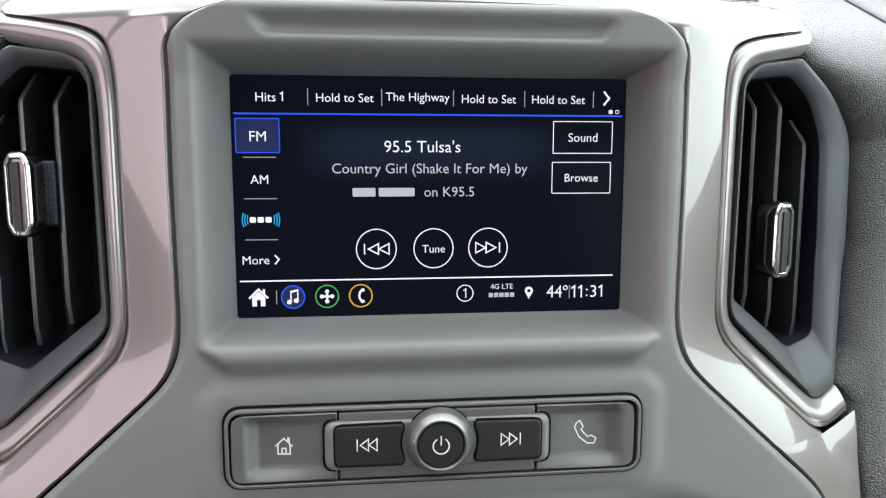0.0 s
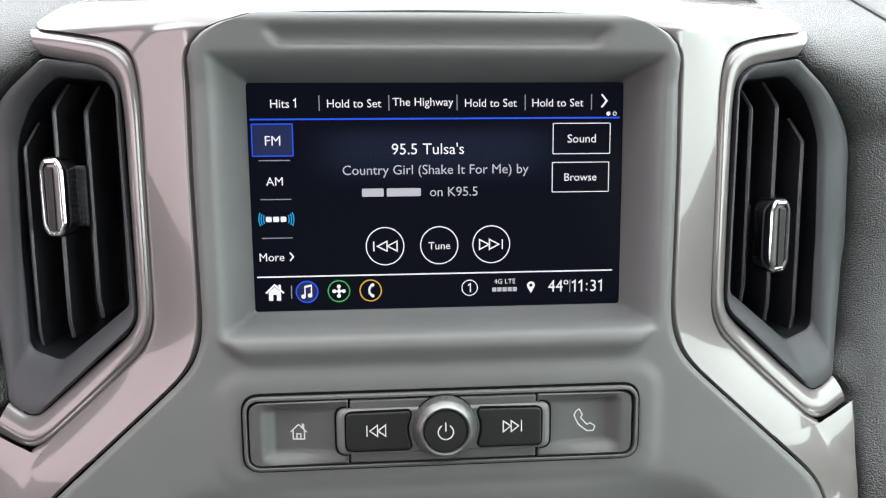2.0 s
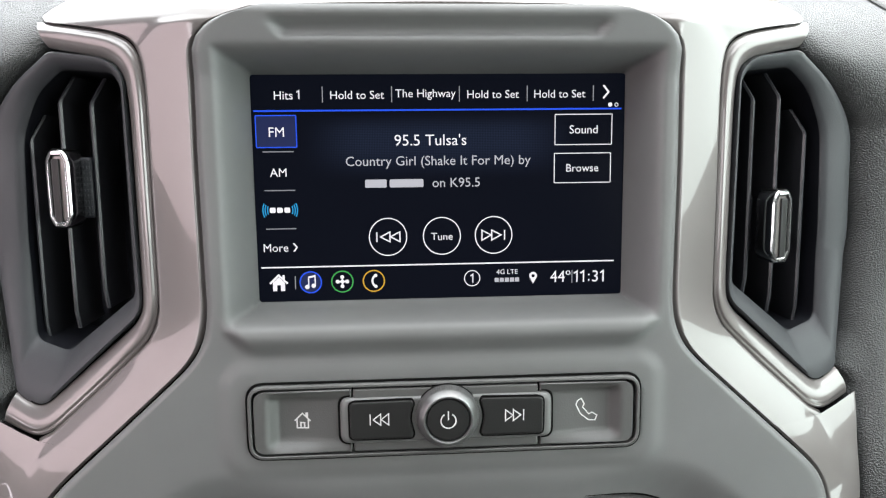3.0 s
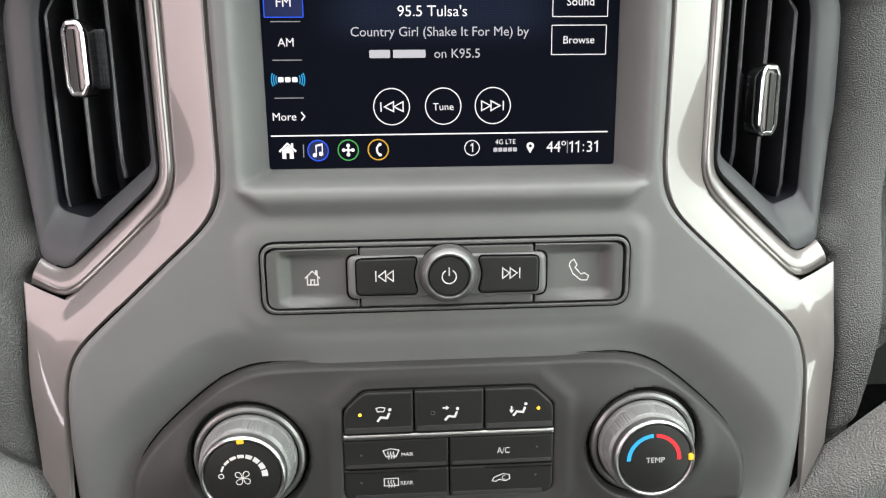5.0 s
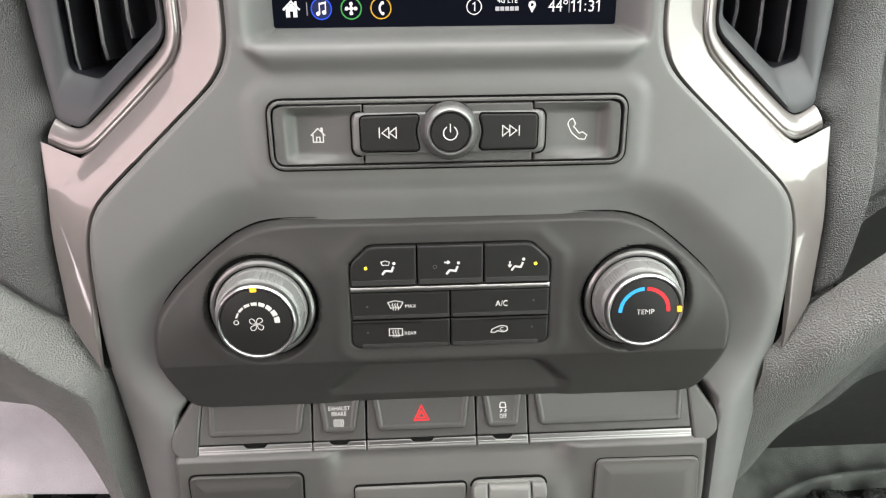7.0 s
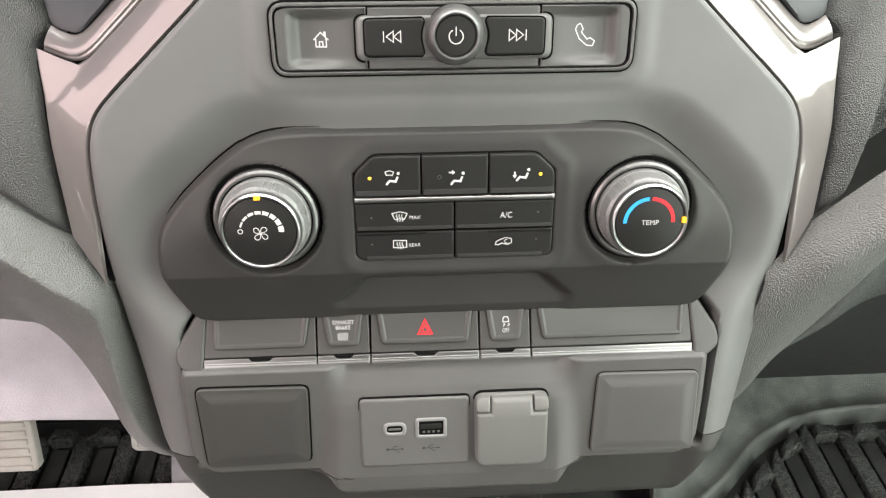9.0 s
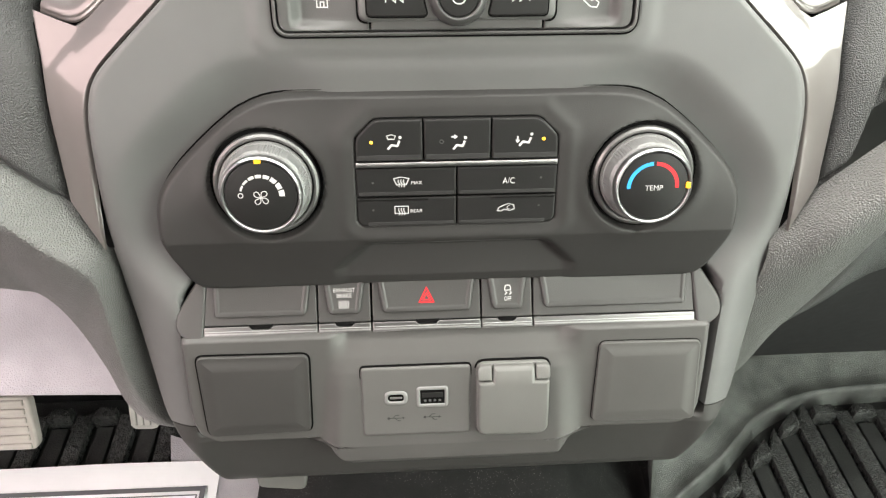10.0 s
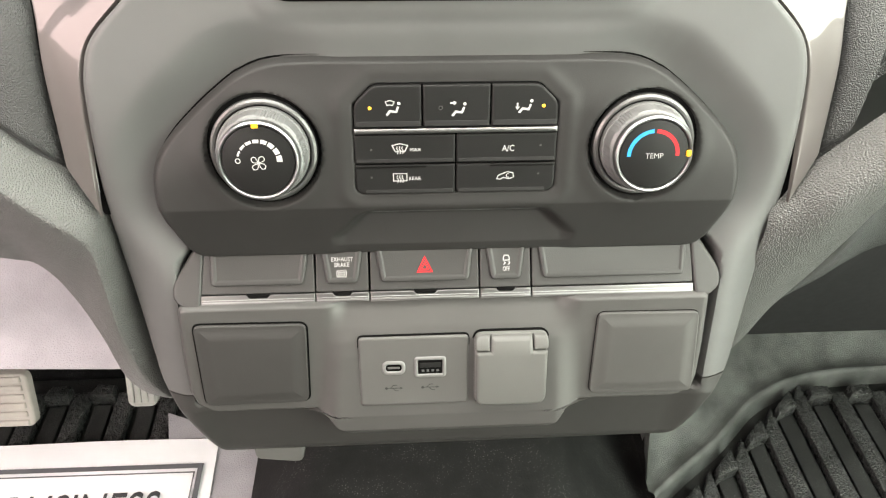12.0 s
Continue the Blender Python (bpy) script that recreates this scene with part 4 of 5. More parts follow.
part("pin_eye", disc(bmesh.new(), 39.5, 47.4, 0.7, DW + 0.04, 12), S_GLASS, display)

# ---- key strip under the screen ----
strip = thing("radio_key_strip", (0, -20, 0), "dark grey radio key strip with a chrome volume knob", "control strip")
strip.matrix_basis = strip.matrix_basis @ Matrix.Translation((0, 0, 0.001))
o = rect(-80.5, -22.3, 80.8, 10.3, 7.6, 7)
bm = bmesh.new()
bridge(bm, ring(bm, o, 1.0), ring(bm, inset(o, 0.05), 1.35))
bridge(bm, ring(bm, inset(o, 0.05), 1.35), ring(bm, inset(o, 2.2), 1.35))
part("gap", bm, GAP, strip, "black joint round the strip")
part("panel", slab(rect(-79.5, -21.3, 79.8, 9.3, 6.9, 7), -6, -2.2, 0.3), PANEL, strip)
bm = bmesh.new()
prev = None
for d, w in ((0, 0.5), (0, 2.6), (0.5, 3.2), (1.2, 3.3), (1.5, 3.0), (1.7, -3.0)):
    cur = ring(bm, inset(rect(-79.5, -21.3, 79.8, 9.3, 6.9, 7), d), w)
    if prev:
        bridge(bm, prev, cur)
    prev = cur
part("border", bm, PANEL, strip, "raised rounded border")
part("spine", slab(rect(-37.6, -18.9, 37.2, 7.0, 0.8, 3), 0, 3.1, 0.6), PANEL, strip)


def end_key(sg):
    o = rounded([(38.2, -19.0), (76.8, -18.7), (76.8, 6.9), (38.0, 7.2)], [0.4, 5.2, 5.2, 0.4], 6)
    return o if sg > 0 else moved(o, -1, -0.3)


def scoop(d, v):
    """Depth of an end key's face at a distance from its outer end: a hollow that is open towards the middle."""
    x = min(1.0, abs(v + 5.9) / 12.8)
    wall = 1 - float(ease(0.62, 1.0, x)) * (1 - 0.35 * float(ease(20, 38, d)))
    return 3.42 - 4.3 * float(ease(4.0, 10.0, d)) * wall + 2.6 * float(ease(12, 38, d)) * wall


def dished_key(sg):
    o = end_key(sg)
    us = [p[0] for p in o]
    bm = bmesh.new()
    a = ring(bm, o, -3.0)
    bm.faces.new(a)
    b = ring(bm, o, 3.0)
    bridge(bm, a, b)
    c = ring(bm, inset(o, 0.4), 3.4)
    bridge(bm, b, c)
    lo, hi = min(us), max(us)
    # scooped face: a steep soft slope near the outer end
    n = 60
    rows = []
    inner = inset(o, 0.41)
    top = max(p[1] for p in inner)
    bot = min(p[1] for p in inner)
    for i in range(n + 1):
        u = lo + 0.42 + (hi - lo - 0.84) * i / n
        d = (hi - u) if sg > 0 else (u - lo)
        e = min(d, 4.2)
        cut = 4.0 - math.sqrt(max(0, 4.2 ** 2 - (4.2 - e) ** 2)) * 4.0 / 4.2
        vs_ = [bot + cut + (top - bot - 2 * cut) * j / 24 for j in range(25)]
        rows.append([(u, v, scoop(d, v)) for v in vs_])
    g = grid(rows)
    me = bpy.data.meshes.new("tmp")
    g.to_mesh(me)
    g.free()
    bm.from_mesh(me)
    bpy.data.meshes.remove(me)
    return bm


for sg in (-1, 1):
    o = end_key(sg)
    part("key_gap", slab(inset(o, -0.35), -4, -1.9, 0.05), GAP, strip, "black joint")
    key = part("home_key" if sg < 0 else "phone_key", dished_key(sg), PANEL, strip, "black dished key", 40)
    if sg < 0:
        bm = house(-58.3, -6.4, 0.95, 0.75, 0.52)
        for v_ in bm.verts:
            v_.co.z = scoop(76.8 - abs(v_.co.x), v_.co.y) + 0.12
        part("icon", bm, WHITE, key, "white house outline")
    else:
        bm = bmesh.new()
        ribbon(bm, [(54.4, -1.7), (55.9, -0.9), (57.3, -3.4), (56.5, -4.6), (59.3, -7.8), (60.7, -7.2), (62.8, -8.6), (62.0, -10.6), (59.2, -10.4), (55.6, -7.4), (53.7, -3.4)], 0.46, 0.75, True)
        for v_ in bm.verts:
            v_.co.z = scoop(76.8 - abs(v_.co.x), v_.co.y) + 0.12
        part("icon", bm, WHITE, key, "white handset outline")
part("bridge_gap", slab(rect(-43.8, -16.2, 43.7, 4.5, 4.4, 5), 0, 2.3, 0.2), GAP, strip)
part("bridge", slab(rect(-43.0, -15.4, 42.9, 3.8, 4.2, 6), 0, 4.6, 2.4, None, 5), BRIDGE, strip, "satin edged raised bridge")
part("bridge_face", slab(rect(-39.9, -14.2, 39.8, 2.9, 2.4, 5), 0, 4.72, 0.3), PANEL, strip)
for sg in (-1, 1):
    o = rounded([(13.5, -11.9), (14.5, -13.1), (38.9, -13.0), (39.0, 2.2), (14.2, 2.5), (13.5, 1.2), (15.2, -4.8)], [0.6, 0.8, 2.2, 2.2, 0.8, 0.6, 6.0], 5)
    o = moved(o, sg, 0.0)
    part("key_gap", slab(inset(o, -0.7), 2, 4.8, 0.05), GAP, strip, "black joint")
    key = part("skip_key", slab(o, 2, 5.6, 0.5), KEY, strip, "black skip key")
    part("icon", skip_icon(sg * 27.3, -4.9, sg, 2.3, 0.44, 7.6, 5.68), WHITE, key, "white skip arrows")
knob = part("volume_knob", lathe([(0.01, 1), (12.9, 1), (12.9, 4.2), (12.75, 4.8), (12.3, 6.2), (11.75, 7.6), (11.45, 8.2), (11.2, 8.5), (10.6, 9.8), (9.8, 10.5), (9.3, 10.5), (8.95, 10.0), (8.85, 8.0), (0, 8.0)], 0.1, -4.5, 160,
            lambda a, r, w: 1.0 + (0.011 * (1 if round(a / math.pi * 80) % 2 else -1) if 4.5 < w < 8.0 else 0)), KNOB, strip, "knurled satin chrome volume knob")
part("knob_shadow_gap", lathe([(13.0, 1), (13.0, 4.45), (12.4, 4.45)], 0.1, -4.5, 64), GAP, strip)
cap = part("cap", lathe([(8.6, 7.5), (8.6, 9.3), (8.2, 9.8), (7.2, 9.9), (0, 9.7)], 0.1, -4.5, 64), KEY, knob, "black power cap")
bm = ribbon(bmesh.new(), arc(0.1, -4.7, 3.0, 120, 420, 24), 0.5, 10.12)
ribbon(bm, [(0.1, -4.4), (0.1, -0.7)], 0.5, 10.12)
part("power_icon", bm, WHITE, cap, "white power sign")


# ---- climate panel ----
KNOBS = ((-89.8, -88.4), (90.4, -88.6))


def pod_w(u, v):
    a = np.abs(u - POD_MID)
    e = -pod_distance(u, v)
    w = 5.2 - 4.6 * (1 - ease(-0.5, 3.6, e)) ** 1.5
    w -= 3.6 * (1 - ease(0, 26, e)) * ease(-108, -70, v)
    for cu, cv in KNOBS:
        d = np.hypot(u - cu, v - cv)
        w += 0.5 * np.exp(-((d - 29.5) / 4.0) ** 2) - 5.4 * (1 - ease(26.0, 27.6, d))
    c = box_distance(u, v, 0, -84.2, 48.5, 26.6, 4)
    a = np.abs(u)
    c = np.maximum(c, (a - 48.2) * 0.676 + (v + 66) * 0.737)
    w += 0.7 * np.exp(-((c - 5.0) / 3.5) ** 2) - 4.0 * (1 - ease(-2.5, -0.3, c))
    # lower bevel and the hollow in its middle
    w -= 0.32 * np.maximum(0, -117.0 - v)
    hollow = ease(0, 9, 44 + np.clip(-120.5 - v, 0, 15) * 1.0 - a + 4) * ease(-118.6, -123.5, v)
    w -= 7.5 * hollow * (1 - 0.85 * np.clip((-123.5 - v) / 17, 0, 1))
    return w


climate = thing("climate_control_panel", (0, -139, 0), "charcoal climate panel with two round knobs and seven keys", "control panel")
vs = np.concatenate([np.linspace(-46.0, -50, 12), np.linspace(-51, -134, 100), np.linspace(-134.6, -148.0, 22)])
rows = []
for v in vs:
    u = POD_MID + np.linspace(-1, 1, 241) * np.interp(v, POD_V, POD_U)
    rows.append([(a, v, b) for a, b in zip(u, pod_w(u, np.full_like(u, v)))])
bm = grid(rows)
res = bmesh.ops.extrude_edge_only(bm, edges=[e for e in bm.edges if e.is_boundary])
for g_ in res["geom"]:
    if isinstance(g_, bmesh.types.BMVert):
        g_.co.z -= 12
part("panel", bm, POD, climate, smooth=60)
low = [i for i, v in enumerate(POD_V) if v >= -116]
gap_outline = [(POD_MID + POD_U[i], POD_V[i]) for i in low] + [(POD_MID - POD_U[i], POD_V[i]) for i in reversed(low)]
part("gap", slab(inset(gap_outline, -0.8), -5, 0.4, 0.1, lambda u, v: float(fascia_w(np.array([u]), np.array([v]))[0])), GAP, climate, "black joint round the panel")


def knurl(a, r, w):
    """Six knurled stretches round the grip, each beside a raised pad."""
    if r < 19.0 or not 6.8 < w < 14.2:
        return 1.0
    k = (a % (math.pi / 3)) / (math.pi / 3)
    if k < 0.42:
        return 1.0 + 0.011 * math.sin(k / 0.42 * math.pi * 13)
    return 1.0 + 0.012 * float(ease(0.5, 0.53, k)) * (1 - float(ease(0.88, 0.91, k)))


def climate_knob(cu, cv, label):
    k = part("control_knob", lathe([(21.3, 3), (21.4, 6), (21.0, 6.9), (20.6, 7.1), (19.7, 13.9), (19.3, 14.6), (18.2, 15.2)], cu, cv, 312, knurl), BARREL, climate, label, 30)
    part("base_ring", lathe([(24.9, -1), (24.9, 2.4), (24.5, 3.6), (23.4, 4.4), (22.4, 4.3), (21.9, 3.6), (21.6, 1.0)], cu, cv, 96), RINGMETAL, k, "satin grey ring at its base")
    part("base_gap", lathe([(27.0, -2.0), (27.0, 0.9), (24.4, 0.9)], cu, cv, 64), GAP, k, "dark joint")
    part("rim", lathe([(18.5, 14.5), (18.5, 18.0), (18.2, 19.0), (17.5, 19.6), (16.9, 19.5), (16.5, 19.0), (16.3, 17.5)], cu, cv, 96), DARKCHROME, k, "satin chrome rim")
    f = part("face", lathe([(16.35, 18.0), (16.1, 18.7), (15.5, 18.9), (0, 18.9)], cu, cv, 64), KEY, k, "flat black face")
    return k, f


k, f = climate_knob(*KNOBS[0], "silver fan knob with a black face")
cu, cv = KNOBS[0]
for i in range(8):
    bm = bmesh.new()
    a0 = 164 - i * 21.2
    r1 = 9.6 + 0.17 * i
    thick = 0.85 + 0.24 * i
    poly(bm, arc(cu, cv, r1, a0, a0 - 17, 4) + arc(cu, cv, r1 - thick, a0 - 17, a0, 4), 19.0)
    part("speed_mark", bm, WHITE, f, "white fan scale step")
part("speed_off", disc(bmesh.new(), cu - 9.0, cv + 0.4, 1.25, 19.0, 18, 0.85), WHITE, f)
bm = bmesh.new()
for i in range(4):
    a = 45 + 90 * i
    ca, sa = math.cos(radians(a)), math.sin(radians(a))
    petal = [(0.35, 0.0), (1.2, 1.0), (2.2, 1.45), (3.2, 1.2), (3.75, 0.3), (3.4, -0.7), (2.5, -1.0), (1.3, -0.6)]
    ribbon(bm, [(cu + p[0] * ca - p[1] * sa, cv - 0.8 + p[0] * sa + p[1] * ca) for p in petal], 0.36, 19.0, True)
disc(bm, cu, cv - 0.8, 0.45, 19.0, 10)
part("fan_icon", bm, WHITE, f, "white fan outline")
part("pointer", slab(rect(cu - 1.5, cv + 15.2, cu + 1.5, cv + 17.5, 0.4, 2), 15, 19.7, 0.3), YELLOW, k, "amber pointer")

k, f = climate_knob(*KNOBS[1], "silver temperature knob with a black face")
cu, cv = KNOBS[1]
for a0, a1, mt, nm in ((182, 94, BLUEP, "blue cold arc"), (87, -2, REDP, "red hot arc")):
    bm = poly(bmesh.new(), arc(cu - 0.4, cv - 0.2, 12.3, a0, a1, 18) + arc(cu - 0.4, cv - 0.2, 10.5, a1, a0, 18), 19.0)
    part("temperature_arc", bm, mt, f, nm)
writing("temperature_label", "TEMP", cu + 0.2, cv - 0.5, 19.0, 8.4, WHITE, f)
part("pointer", slab(rounded([(cu + 15.1, cv - 1.0), (cu + 17.4, cv - 1.0), (cu + 17.4, cv + 2.0), (cu + 15.1, cv + 2.0)], 0.4, 2), 15, 19.7, 0.3), YELLOW, k, "amber pointer")

# key cluster
part("cluster_gap", slab(rounded([(-48.7, -111.0), (48.4, -111.0), (48.4, -66), (38.8, -57.2), (-38.8, -57.2), (-48.4, -66)], [6, 6, 4, 4, 4, 4], 5), -2, 3.6, 0.3), GAP, climate, "black joint round the keys")
TOPS = (("defog_foot_key", rounded([(-47.3, -77.2), (-16.2, -77.2), (-16.2, -58.0), (-38.4, -58.0), (-47.0, -66.2)], [0.5, 0.4, 0.4, 3, 3], 4)),
        ("vent_key", rect(-15.5, -77.2, 15.4, -58.0, 0.4, 3)),
        ("floor_key", rounded([(16.1, -77.2), (47.3, -77.2), (47.0, -66.2), (38.4, -58.0), (16.1, -58.0)], [0.5, 0.5, 3, 3, 0.4], 4)))
keys = {}


def cushion(outline, w0, w1, lip=None):
    """A flat key with narrow rolled edges; lip: (u from, u to, v from, v to, rise at v from, rise at v to) of a wedge moulded on its face."""
    bm = bmesh.new()
    a = ring(bm, outline, w0)
    bm.faces.new(a)
    b = ring(bm, outline, w1 - 0.8)
    bridge(bm, a, b)
    a = b
    for d, h in ((0.1, 0.4), (0.3, 0.18), (0.6, 0.06), (1.0, 0.0), (1.4, 0.0)):
        b = ring(bm, inset(outline, d), w1 - h)
        bridge(bm, a, b)
        a = b
    bm.faces.new(a)
    if lip:
        u0, u1, v0, v1, h0, h1 = lip
        slab(rect(u0, v0, u1, v1, 0.3, 2), w1 - 0.5, w1, 0.15, lambda u, v: h0 + (h1 - h0) * (v - v0) / (v1 - v0), 2, None, bm)
    return bm


for nm, o in TOPS:
    us = [p[0] for p in o]
    keys[nm] = part(nm, cushion(o, 0, 6.4, (min(us) + 0.8, max(us) - 0.8, -76.7, -74.3, 0.85, 0.02)), KEY, climate, "black airflow key", 40)
part("chrome_bar", slab(rect(-47.6, -80.4, 47.5, -77.7, 0.5, 2), 0, 7.1, 1.0), CHROMEBAR, climate, "thin satin chrome bar")
for nm, o, lip in (("max_defog_key", rect(-47.6, -94.7, -0.6, -80.9, 0.5, 3), None), ("ac_key", rect(0.1, -94.7, 47.5, -80.9, 0.5, 3), None),
                   ("rear_defog_key", rounded([(-47.7, -110.0), (-0.6, -110.0), (-0.6, -95.4), (-47.7, -95.4)], [4.6, 0.4, 0.4, 0.4], 4), (-46.9, -14.0, -97.0, -95.8, 0.02, 0.7)),
                   ("recirculate_key", rounded([(0.1, -110.0), (47.4, -110.0), (47.4, -95.4), (0.1, -95.4)], [0.4, 4.6, 0.4, 0.4], 4), (16.0, 46.8, -97.0, -95.8, 0.02, 0.7))):
    keys[nm] = part(nm, cushion(o, 0, 6.0, lip), KEY, climate, "black climate key", 40)
for key, a, b, v in (("max_defog_key", -46.6, -1.6, -94.2), ("ac_key", 1.1, 46.5, -94.2), ("rear_defog_key", -43.0, -1.6, -109.4), ("recirculate_key", 1.1, 42.6, -109.4)):
    part("lower_edge", slab(rect(a, v, b, v + 1.7, 0.3, 2), 5.5, 6.0, 0.15, lambda u, w, v=v: 0.6 - 0.58 * (w - v) / 1.7, 2), KEY, keys[key], "turned up lower edge of the key")
KW = 6.45


def seat_icon(cu, cv, w):
    """Seated outline as plain strokes."""
    bm = ribbon(bmesh.new(), [(cu - 3.2, cv - 2.6), (cu - 1.6, cv - 0.6), (cu + 1.2, cv - 1.0), (cu + 2.2, cv + 1.4)], 1.0, w)
    disc(bm, cu + 2.5, cv + 2.9, 0.75, w, 12)
    return bm


def seat_glyph(key, cu, cv):
    b = seat_icon(cu, cv, KW)
    part("icon", b, WHITE, key, "white airflow sign")


seat_glyph(keys["defog_foot_key"], -29.0, -69.0)
part("icon", ribbon(bmesh.new(), [(-31.9, -67.0), (-32.6, -65.3), (-30.6, -64.7), (-28.6, -65.3), (-29.3, -67.0), (-30.6, -66.7)], 0.4, KW, True), WHITE, keys["defog_foot_key"])
seat_glyph(keys["vent_key"], 1.2, -69.6)
bm = ribbon(bmesh.new(), [(-3.0, -66.2), (-1.4, -66.2)], 0.7, KW)
poly(bm, [(-1.5, -67.3), (0.0, -66.2), (-1.5, -65.1)], KW)
part("icon", bm, WHITE, keys["vent_key"])
seat_glyph(keys["floor_key"], 32.0, -68.6)
bm = ribbon(bmesh.new(), [(28.0, -66.6), (28.0, -68.4)], 0.7, KW)
poly(bm, [(26.9, -68.3), (29.1, -68.3), (28.0, -69.9)], KW)
part("icon", bm, WHITE, keys["floor_key"])
for key, a, b in (("defog_foot_key", -39.8, -68.2), ("floor_key", 40.2, -68.0)):
    part("indicator", lathe([(0.75, 5), (0.75, 6.5), (0.55, 6.7), (0, 6.8)], a, b, 18), LED, keys[key], "lit amber dot")
part("indicator", lathe([(0.8, 5), (0.8, 6.45), (0, 6.5)], -7.4, -68.4, 16), GAP, keys["vent_key"])
part("indicator", disc(bmesh.new(), -7.4, -68.4, 0.95, KW + 0.1, 16, 0.7), SATIN, keys["vent_key"])
for key, a, b in (("max_defog_key", -39.9, -87.9), ("ac_key", 39.9, -87.0), ("rear_defog_key", -40.2, -101.5), ("recirculate_key", 39.5, -101.0)):
    part("indicator", disc(bmesh.new(), a, b, 0.55, 6.06, 12), PANEL, keys[key])
KW = 6.08
for nm, cu, cv, outl in (("max_defog_key", -26.5, -87.4, [(-3.6, 1.4), (0, 2.3), (3.6, 1.4), (2.2, -1.6), (0, -1.2), (-2.2, -1.6)]),
                         ("rear_defog_key", -26.7, -101.6, [(-3.2, -1.8), (3.2, -1.8), (3.2, 1.8), (-3.2, 1.8)])):
    bm = ribbon(bmesh.new(), [(cu + a, cv + b) for a, b in outl], 0.42, KW, True)
    for k_ in (-1.2, 0, 1.2):
        ribbon(bm, [(cu + k_, cv + 1.0), (cu + k_ - 0.35, cv), (cu + k_ + 0.35, cv - 1.2), (cu + k_, cv - 2.8)], 0.38, KW + 0.02)
    part("icon", bm, WHITE, keys[nm], "white demist sign")
writing("label", "MAX", -19.2, -88.1, KW, 5.2, WHITE, keys["max_defog_key"], high=1.7)
writing("label", "REAR", -19.6, -102.3, KW, 5.7, WHITE, keys["rear_defog_key"], high=1.7)
writing("label", "A/C", 24.5, -88.1, KW, 5.8, WHITE, keys["ac_key"], high=3.0)
bm = ribbon(bmesh.new(), [(19.5, -103.2), (21.2, -103.6), (22.6, -102.6), (25.6, -103.4), (27.6, -102.4), (27.3, -100.4), (24.6, -99.8), (22.4, -100.6), (20.2, -101.6)], 0.42, KW, True)
ribbon(bm, arc(25.0, -101.7, 0.9, 60, 300, 10), 0.35, KW + 0.02)
part("icon", bm, WHITE, keys["recirculate_key"], "white car outline")

# ---- switch row ----
row = thing("switch_row", (0, -172, -12), "row of five grey dashboard switches with chrome lower edges", "switch row")


def row_warp(u, v):
    return -8.5 - 0.38 * (v + 143)


for sg in (-1, 1):
    o = rounded([(129.4, -171.6), (136, -172.4), (143.2, -167), (142.4, -158.5), (132, -143.5), (126, -138.4)], [0.5, 4, 4, 6, 6, 1], 6)
    o = moved(o, sg, -1.1)
    part("end_cap", slab(o, -14, 1.8, 1.4, row_warp), KEYGREY, row, "rounded grey end cap")
part("backing", slab(rect(-129, -168, 128, -136, 1, 2), -20, -9.5, 0.5), GAP, row)
for u0, u1, notch in ((-130.0, -72.2, -101), (-71.4, -44.4, -58), (-43.5, 12.9, -15), (13.7, 40.2, 27), (41.0, 127.2, None)):
    o = rounded([(u0, -165.2), (u1, -165.2), (u1 - (1.4 if u1 > 100 else 0.2), -138.6), (u0 + (3.4 if u0 < -100 else 0.2), -134.0)], 0.8, 3)
    sw = part("switch", slab(o, -8, 0.6, 0.5, row_warp), KEYGREY, row, "blank grey switch" if notch in (-101, None) else "grey switch")
    o2 = rounded([(u0 + 5.6, -160.8), (u1 - 5.4, -160.8), (u1 - (3.4 if u1 > 100 else 1.8), -138), (u0 + (5.4 if u0 < -100 else 1.8), -138)], [2.4, 2.4, 0.5, 0.5], 5)
    part("face", slab(o2, -4, 2.6, 1.2, row_warp, 4, (1.6, 0.45, 1.2)), KEYGREY, sw)
    # chrome lip with a shallow tab: a bright upper edge, a grooved front and a rolled lower edge
    if notch is None:
        top = [(u1 + 0.3, -165.6), (u0, -165.6)]
    else:
        k = 5.4 if u1 - u0 < 40 else 6.4
        top = [(u1, -165.6), (notch + k, -165.6), (notch + k - 2.2, -167.4), (notch - k + 2.2, -167.4), (notch - k, -165.6), (u0, -165.6)]
    end = top[0][0]
    part("lip", slab([(u0, -170.4), (end, -170.0)] + top, -6, 1.1, 0.45, row_warp, 3), LIPBAR, sw, "chrome lower lip")
    part("lip_edge", slab(rect(u0 + 0.4, -168.0, end - 0.4, -167.6, 0.15, 2), 0.5, 1.25, 0.1, row_warp, 1), CHROMEBAR, sw, "bright line along the lip")
    part("lip_groove", slab(rect(u0 + 0.5, -169.3, end - 0.5, -168.5, 0.2, 2), 0.5, 1.16, 0.05, row_warp, 1), LIPMETAL, sw, "darker line along the lip")
    if notch is not None:
        part("tab_recess", slab([(notch - k + 1.2, -166.9), (notch + k - 1.2, -166.9), (notch + k - 0.2, -165.0), (notch - k + 0.2, -165.0)], -6, 0.75, 0.1, row_warp, 1), GAP, sw, "dark finger notch above the lip")
RW = lambda u, v: row_warp(u, v)
sw = [o for o in row.children if o.name.startswith("switch")]
bm = ribbon(bmesh.new(), [(-18.9, -155.8), (-11.5, -155.8), (-15.2, -148.8)], 0.75, 0, True)
ribbon(bm, [(-17.0, -154.7), (-13.4, -154.7), (-15.2, -151.4)], 0.6, 0, True)
for v_ in bm.verts:
    v_.co.z = 2.45 + row_warp(v_.co.x, v_.co.y)
part("hazard_icon", bm, REDP, sw[2], "red hazard triangle")
